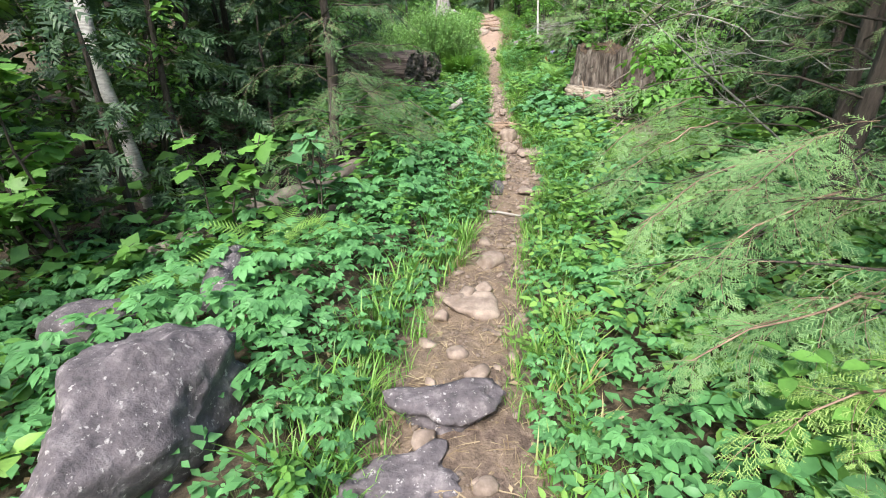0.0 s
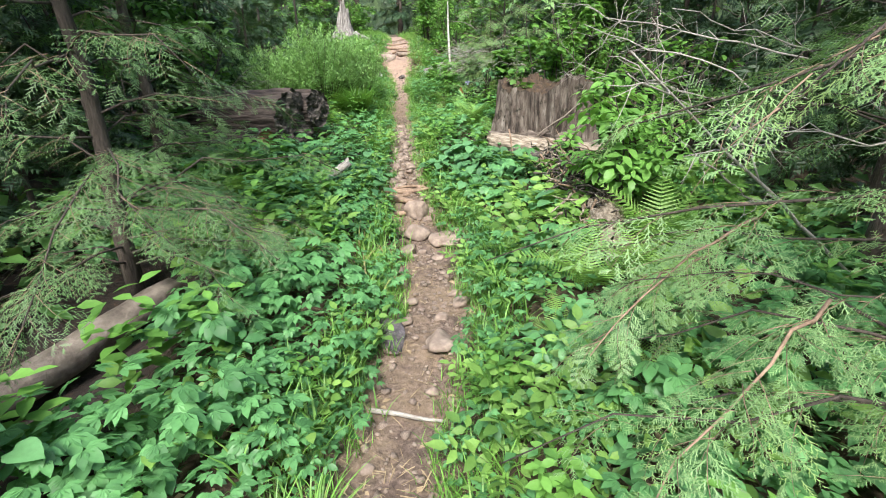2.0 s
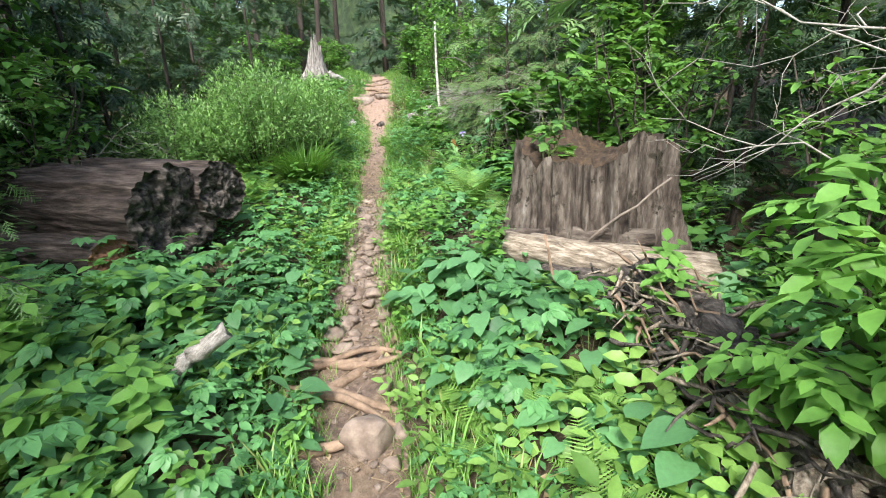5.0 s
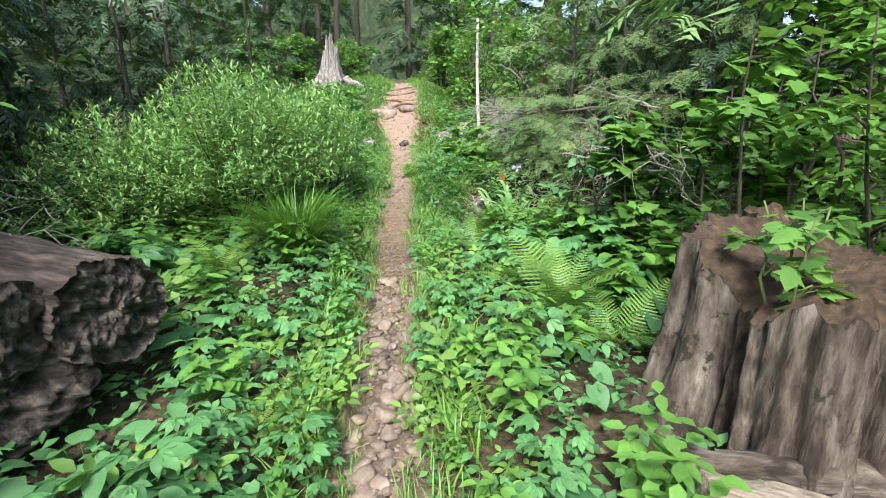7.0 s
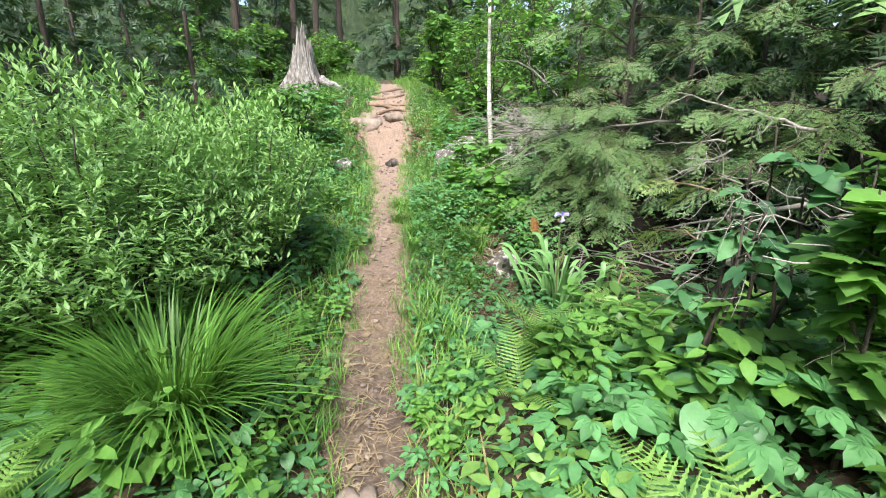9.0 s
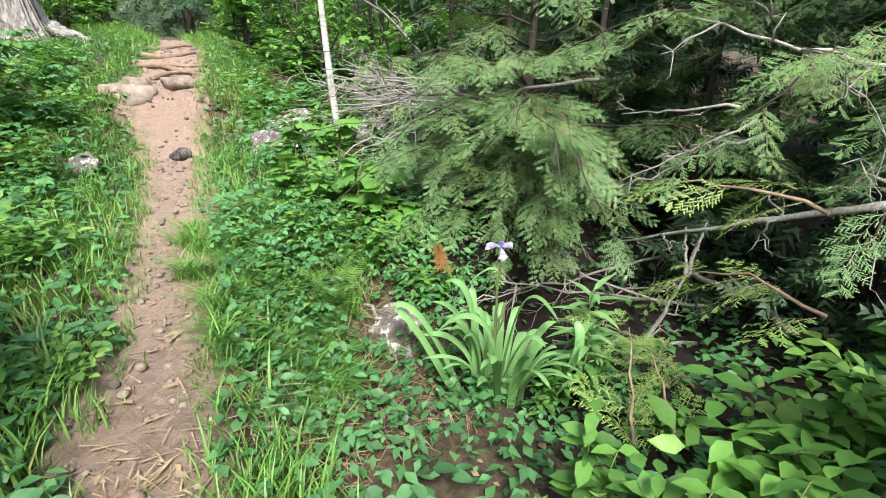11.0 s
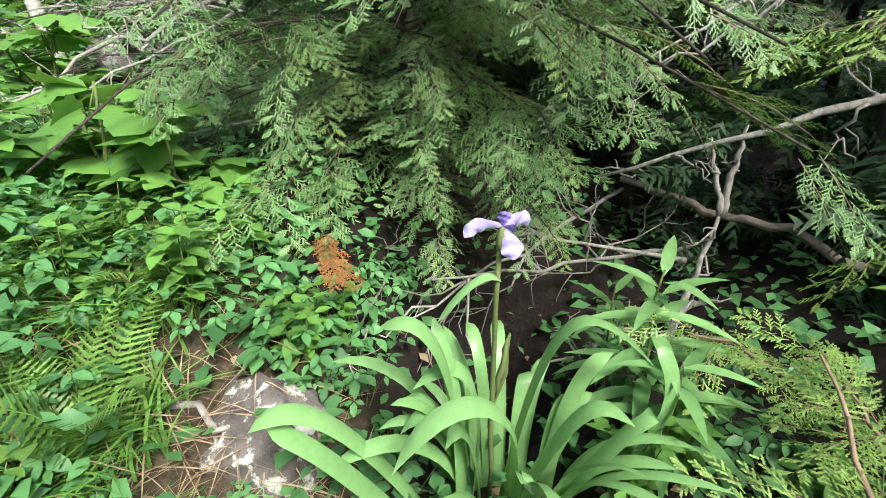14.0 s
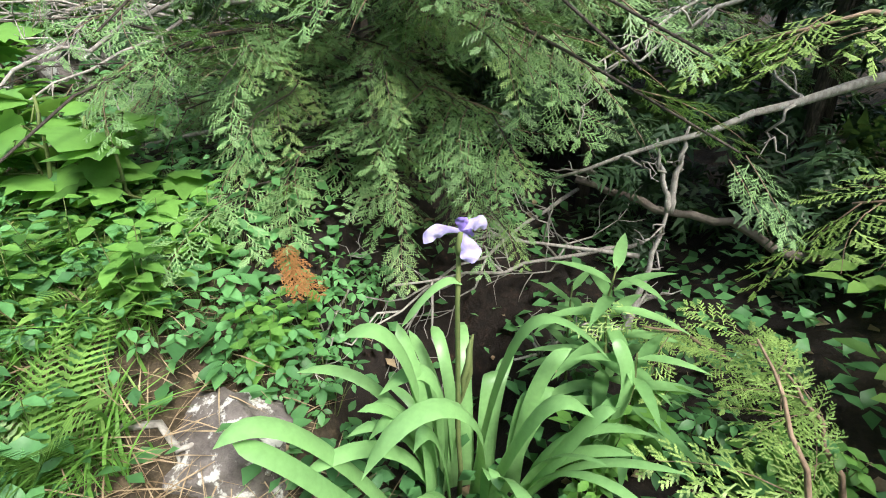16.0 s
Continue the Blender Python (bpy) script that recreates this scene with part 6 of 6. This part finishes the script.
def iris():
    foot = np.array([2.37, 10.74, lz(2.37, 10.74)])
    ob = thing("iris_plant", "blue flag iris with one pale violet flower and arching sword leaves", "flower", at=tuple(foot))
    arcs = (
        ((2.16, 10.828, 0.802), (2.082, 10.88, 0.916), (2.007, 10.908, 0.917)), ((2.312, 10.601, 0.868), (2.216, 10.679, 0.94), (2.112, 10.716, 0.861)),
        ((2.302, 10.742, 0.929), (2.259, 10.789, 1.004), (2.228, 10.836, 1.01)), ((2.427, 10.631, 0.932), (2.469, 10.568, 0.993), (2.486, 10.453, 0.928)),
        ((2.386, 10.569, 0.794), (2.418, 10.524, 0.858), (2.429, 10.457, 0.843)), ((2.303, 10.724, 0.776), (2.311, 10.763, 0.901), (2.331, 10.805, 0.984)),
        ((2.342, 10.711, 0.778), (2.352, 10.754, 0.889), (2.254, 10.798, 0.873)), ((2.11, 10.806, 0.785), (2.069, 10.851, 0.862), (2.033, 10.901, 0.908)),
        ((2.557, 10.416, 0.731), (2.58, 10.452, 0.854), (2.594, 10.473, 0.903)), ((2.398, 10.505, 0.737), (2.44, 10.468, 0.827), (2.455, 10.428, 0.85)))
    r = np.random.default_rng(45)
    for i, arc in enumerate(arcs):
        base = foot + np.array([r.normal(0, 0.03), r.normal(0, 0.03), -0.02]) + (np.array(arc[0]) - foot) * (0.35, 0.35, 0)
        pts = through_points([base, *arc])
        part("leaf", ribbon(np.array(pts) - foot, r.uniform(0.032, 0.044)), M_IRIS, ob, smooth=True)
    for i in range(34):
        a = r.uniform(0, 6.28)
        base = foot + np.array([np.cos(a) * 0.08 + 0.03, np.sin(a) * 0.10 - 0.06, -0.02])
        h, q = r.uniform(0.25, 0.46), r.uniform(0.03, 0.22)
        out = np.array([np.cos(a) * q, np.sin(a) * q, 0])
        p = [base, base + (0, 0, h * 0.6), base + out * 0.6 + (0, 0, h), base + out * 1.4 + (0, 0, h * r.uniform(0.75, 1.05))]
        part("leaf", ribbon(np.array(p) - foot, r.uniform(0.020, 0.036)), M_IRIS, ob, smooth=True)
    top = np.array([2.385, 10.702, 1.13])
    part("stalk", tube(bend((0.02, -0.02, 0), top - foot, 0, 7, 0.004), np.linspace(0.006, 0.0045, 7), 7), M_STEM, ob, smooth=True)
    b0 = np.array([2.388, 10.705, 1.07])
    part("bract", ribbon(np.array([b0, b0 + (-0.03, 0.01, 0.025), b0 + (-0.06, 0.03, 0.0), b0 + (-0.10, 0.055, -0.055)]) - foot, 0.022), M_IRIS, ob, "folded green bract", True)
    for dx in (0.045, 0.062):
        part("bud", tube(bend((0.02, -0.02, 0.25), (dx, -0.05 + dx * 0.2, 0.47), 0, 6, 0.006), [0.003, 0.003, 0.003, 0.006, 0.007, 0.002], 6), M_STEM, ob, "green closed bud", True)
    c = np.array([2.39, 10.70, 1.165])
    away = unit(c - np.array([1.79, 10.34, 1.47]))
    right = unit(np.cross(away, (0, 0, 1)))
    for k, (sx, sy, sz, ln, w, droop) in enumerate([(-1.0, -0.1, 0.25, 0.064, 0.025, -0.036), (0.30, -0.5, -0.75, 0.048, 0.034, -0.010), (0.72, 0.3, 0.60, 0.050, 0.027, -0.030)]):
        d = unit(right * sx + away * sy + np.array([0, 0, sz]))
        p = [c, c + d * ln * 0.45, c + d * ln * 0.8 + (0, 0, droop * 0.3), c + d * ln + (0, 0, droop)]
        pet = part("fall", petal(np.array(p) - foot, w), M_PETAL, ob, "drooping pale violet petal", True)
    for k, (sx, sy, sz, ln, w) in enumerate([(-0.10, -0.3, 1.0, 0.030, 0.015), (0.30, 0.1, 0.9, 0.026, 0.013), (0.5, -0.4, -0.1, 0.026, 0.013)]):
        d = unit(right * sx + away * sy + np.array([0, 0, sz]))
        p = [c, c + d * ln * 0.4, c + d * ln * 0.75, c + d * ln]
        part("standard", petal(np.array(p) - foot, w), M_PETAL_DEEP, ob, "small upright violet petal", True)
    part("flower_base", tube(bend(top - foot - (0, 0, 0.005), c - foot, 0, 4), [0.006, 0.008, 0.007, 0.004], 7), M_STEM, ob, smooth=True)


def petal(pts, width, n=14):
    p = np.asarray(pts, float)
    t = np.linspace(0, 1, n)[:, None]
    c = (1 - t) ** 3 * p[0] + 3 * (1 - t) ** 2 * t * p[1] + 3 * (1 - t) * t * t * p[2] + t ** 3 * p[3]
    d = unit(np.gradient(c, axis=0))
    view = unit(np.array([2.39, 10.70, 1.165]) - np.array([1.79, 10.34, 1.47]) + (0, 0, 0.4))
    side = unit(np.cross(d, view))
    nrm = np.cross(side, d)
    w = width / 2 * (0.22 * (1 - t) + np.sin(np.pi * np.clip(0.03 + 0.94 * t ** 1.7, 0, 1)) ** 0.9)
    wave = 0.45 * np.sin(16 * t) * t
    v = np.concatenate([c - side * w + nrm * w * (0.35 + wave), c, c + side * w + nrm * w * (0.35 - wave)])
    f = []
    for i in range(n - 1):
        for s in (0, 1):
            a, b = s * n + i, (s + 1) * n + i
            f += [(a, b, b + 1), (a, b + 1, a + 1)]
    return v, np.array(f)


iris()


def whorled(x, y, h, n, size, label, seed, z=None):
    r = np.random.default_rng(seed)
    z0 = lz(x, y) if z is None else z
    ob = thing("leafy_plant", label, "plant", "leafy plants by the hollow", (x, y, z0))
    part("stalk", tube(bend((0, 0, -0.03), (0.02, 0.01, h), 0, 6, 0.004), np.linspace(0.005, 0.002, 6), 6), M_STEM, ob, smooth=True)
    ms, ps = [], []
    for i in range(n):
        t = 0.3 + 0.7 * i / n
        a = i * 2.4
        d = np.array([np.cos(a), np.sin(a), 0.25 + 1.4 * max(0, t - 0.7)])
        ms.append(frames(d[None], np.array([[0, 0, 1.0]]))[0] * size * (1.15 - 0.6 * max(0, t - 0.6))), ps.append((0.02 * t, 0.01 * t, h * t))
    part("foliage", many(leaf_shape(0.2, 5, 0.35, 0.15, 0.35), ms, ps), M_IRIS, ob)


def hollow():
    whorled(2.69, 10.50, 0.46, 22, 0.15, "tall plant with whorled narrow leaves beside the iris", 1)
    whorled(2.60, 10.42, 0.34, 16, 0.14, "narrow-leaved plant beside the iris", 2)
    whorled(2.80, 10.62, 0.34, 14, 0.12, "narrow-leaved plant beside the iris", 3)
    r = np.random.default_rng(51)
    for x, y, k, n in ((2.2, 11.55, "heart", 3), (2.05, 11.75, "heart", 3), (2.35, 11.40, "three", 4), (2.25, 11.28, "ovate", 3), (2.75, 10.30, "three", 3), (2.65, 10.22, "ovate", 2), (2.85, 10.55, "three", 3), (3.0, 10.45, "three", 3), (1.75, 11.5, "ovate", 2), (1.65, 11.2, "three", 2), (2.45, 10.35, "three", 2), (2.0, 12.1, "heart", 2), (2.3, 12.2, "three", 3), (2.25, 11.2, "three", 5), (2.4, 11.28, "three", 5), (2.15, 11.35, "ovate", 4), (2.15, 10.95, "three", 3), (2.62, 11.2, "three", 4), (2.0, 11.45, "three", 3), (2.5, 10.45, "ovate", 3)):
        for i in range(n):
            px, py = x + r.normal(0, 0.10), y + r.normal(0, 0.08)
            fo, st = plant(k, 600 + int(r.integers(1000)))
            t = thing("herb" if k != "heart" else "broadleaf_plant", KINDS[k][1], "plant", KINDS[k][2])
            part("foliage", fo, KINDS[k][0], t)
            part("stalk", st, M_STEM, t)
            t.matrix_world = pose(px, py, lz(px, py), 0, 0, r.uniform(0, 360)) @ Matrix.Scale(r.uniform(0.35, 0.65), 4)
    for i in range(76):
        px, py = (r.uniform(1.25, 2.0), r.uniform(6.0, 6.95)) if i % 2 else (r.uniform(-0.75, 0.50), r.uniform(5.9, 7.5))
        fo, st = plant("heart", 800 + i)
        t = thing("broadleaf_plant", KINDS["heart"][1], "plant", KINDS["heart"][2])
        part("foliage", fo, KINDS["heart"][0], t)
        part("stalk", st, M_STEM, t)
        t.matrix_world = pose(px, py, lz(px, py), 0, 0, r.uniform(0, 360)) @ Matrix.Scale(r.uniform(0.9, 1.2), 4)
    n = 3400
    x, y = r.uniform(1.45, 2.75, n), r.uniform(10.6, 12.3, n)
    ok = ~((x > 2.38) & (y < 11.12)) & (((x - 2.03) / 0.17) ** 2 + ((y - 11.17) / 0.26) ** 2 > 1)
    x, y = x[ok], y[ok]
    n = len(x)
    a = r.uniform(0, 6.28, n)
    fr = frames(np.c_[np.cos(a), np.sin(a), r.normal(0, 0.3, n)], np.c_[r.normal(-0.2, 0.35, n), r.normal(-0.2, 0.35, n), np.ones(n)])
    ob = new("ground_cover", mesh_of("ground_cover", many(OVATE, fr * r.uniform(0.02, 0.06, n)[:, None, None], np.c_[x, y, land(x, y) + r.uniform(0.01, 0.15, n)]), M_HERB))
    tagged(ob, "small fresh leaves covering the bank by the hollow", "ground cover", kind="stuff")
    for i, (x, y, h) in enumerate(((2.12, 11.72, 0.36), (2.28, 11.58, 0.32), (1.98, 11.95, 0.34), (2.05, 12.35, 0.40), (2.3, 12.45, 0.42))):
        deciduous("maple_seedling", x, y, h, 0.17, 400 + i, LOBED, 0.12, 34, M_SHRUB, 0.4, "maple seedling with soft lobed green leaves", 3, M_STEM, "maple seedlings", 9)
    for i in range(50):
        x, y = r.uniform(1.35, 2.1), r.uniform(10.85, 12.2)
        k = 60
        b = blade_strip(5, 0.035, 1.2)
        q = spin(r.uniform(0, 6.28, k)) * (0.20 * r.uniform(0.5, 1.2, k))[:, None, None]
        solo("grass_tussock", many(b, q, np.c_[r.normal(0, 0.03, (k, 2)), np.full(k, -0.01)]), M_GRASS, "tuft of long green grass at the path edge", "grass", "grass tufts", at=(x, y, lz(x, y)))
    # dry straw lying among the tufts
    n = 2200
    x, y = r.uniform(1.40, 2.25, n), r.uniform(10.6, 11.6, n)
    a = r.uniform(0, 6.28, n)
    fr = frames(np.c_[np.cos(a), np.sin(a), r.normal(0.05, 0.12, n)], np.c_[r.normal(0, 0.3, (n, 2)), np.ones(n)])
    ob = new("straw", mesh_of("straw", many(leaf_shape(0.018, 2), fr * r.uniform(0.06, 0.20, n)[:, None, None], np.c_[x, y, land(x, y) + r.uniform(0.004, 0.05, n)]), M_DRY))
    tagged(ob, "dry pale straw on the ground by a hollow", "straw", kind="stuff")
    # light-leaved plants where the path bends towards the iris
    for i in range(90):
        px, py = r.uniform(1.42, 2.3), r.uniform(9.15, 10.0)
        if px < 1.72 + 0.36 * (py - 9.15):
            continue
        k = ("ovate", "three", "heart", "ovate")[i % 4]
        fo, st = plant(k, 1900 + i)
        t = thing("herb" if k != "heart" else "broadleaf_plant", KINDS[k][1], "plant", KINDS[k][2])
        part("foliage", fo, KINDS[k][0], t)
        part("stalk", st, M_STEM, t)
        t.matrix_world = pose(px, py, lz(px, py), 0, 0, r.uniform(0, 360)) @ Matrix.Scale(r.uniform(0.6, 1.0), 4)
    # the bank between the path and the lichen rock
    for i in range(110):
        px, py = r.uniform(1.55, 2.25), r.uniform(10.95, 12.0)
        if ((px - 2.03) / 0.16) ** 2 + ((py - 11.17) / 0.24) ** 2 < 1:
            continue
        k = ("three", "ovate", "heart", "three", "pinnate")[i % 5]
        fo, st = plant(k, 1700 + i)
        t = thing("herb" if k != "heart" else "broadleaf_plant", KINDS[k][1], "plant", KINDS[k][2])
        part("foliage", fo, KINDS[k][0], t)
        part("stalk", st, M_STEM, t)
        t.matrix_world = pose(px, py, lz(px, py), 0, 0, r.uniform(0, 360)) @ Matrix.Scale(r.uniform(0.3, 0.6), 4)
    # a withered spray hanging from the cedar
    n = 7
    q = np.array([2.36, 11.09, 1.10])
    d = np.c_[r.normal(0, 0.25, n), r.normal(0, 0.25, n), -np.ones(n)]
    solo("withered_spray", many(FAN_B, frames(d, np.array([-0.7, -0.5, 0.4])) * 0.09, r.normal(0, 0.012, (n, 3)) + np.c_[np.zeros((n, 2)), -0.10 * np.linspace(0, 1, n)]), M_CEDAR_BROWN, "withered orange-brown cedar spray hanging in the bough", "foliage", at=tuple(q))
    # low sprays over the herbs where the path begins
    for i, (a, b) in enumerate((((1.55, 1.65, 0.80), (0.86, 1.40, 0.55)), ((1.45, 1.15, 0.62), (0.74, 1.08, 0.44)), ((1.65, 2.15, 0.85), (0.92, 1.92, 0.58)), ((1.5, 0.85, 0.62), (0.86, 0.82, 0.42)), ((1.65, 2.75, 0.90), (0.98, 2.45, 0.62)), ((1.75, 3.15, 1.0), (1.06, 2.92, 0.68)), ((1.6, 1.4, 0.5), (0.95, 1.25, 0.40)), ((1.75, 2.4, 0.6), (1.1, 2.2, 0.45)), ((1.7, 1.9, 0.95), (1.15, 1.6, 0.82)), ((1.8, 3.4, 0.75), (1.25, 3.25, 0.5)))):
        pts = bend(a, b, 0.06, 8, 0.012)
        o = np.array(a)
        t = thing("cedar_bough", "low cedar bough spreading over the herbs", "branch", "low cedar boughs", tuple(a))
        part("limb", tube(pts - o, np.linspace(0.006, 0.002, 8), 6), M_ROOT, t, smooth=True)
        m, p = limb_boughs(pts - o, 15, 0.25, r, 0.1)
        part("crown", join([many(BOUGHS[j], m[j::3], p[j::3]) for j in range(3)]), M_CEDAR_BRIGHT if i == 3 else M_CEDAR, t)
        tagged(part("twig", many(AXIS, m, p), M_ROOT, t, "thin brown twigs"), kind="stuff")
    # bright yellow-green boughs
    for a, b, k in (((2.90, 9.90, 1.42), (2.76, 10.36, 1.43), 27), ((2.84, 9.82, 1.16), (2.74, 10.17, 1.19), 24), ((2.46, 10.06, 0.62), (2.60, 10.25, 0.98), 27), ((2.62, 10.02, 0.62), (2.66, 10.20, 0.90), 24), ((3.0, 10.2, 0.60), (2.71, 10.44, 0.87), 24)):
        pts = bend(a, b, 0.04, 8, 0.006)
        o = np.array(a)
        t = thing("cedar_bough", "bright yellow-green cedar bough reaching out of the shade", "branch", "bright cedar boughs", tuple(a))
        part("limb", tube(pts - o, np.linspace(0.007, 0.002, 8), 6), M_ROOT, t, smooth=True)
        m, p = limb_boughs(pts - o, max(7, k // 3), 0.25 if b[2] > 1.1 else 0.20, r, 0.1)
        part("crown", join([many(BOUGHS_NEAR[j], m[j::3], p[j::3]) for j in range(3)]), M_CEDAR_BRIGHT, t)
        tagged(part("twig", many(AXIS, m, p), M_ROOT, t, "thin brown twigs"), kind="stuff")


hollow()
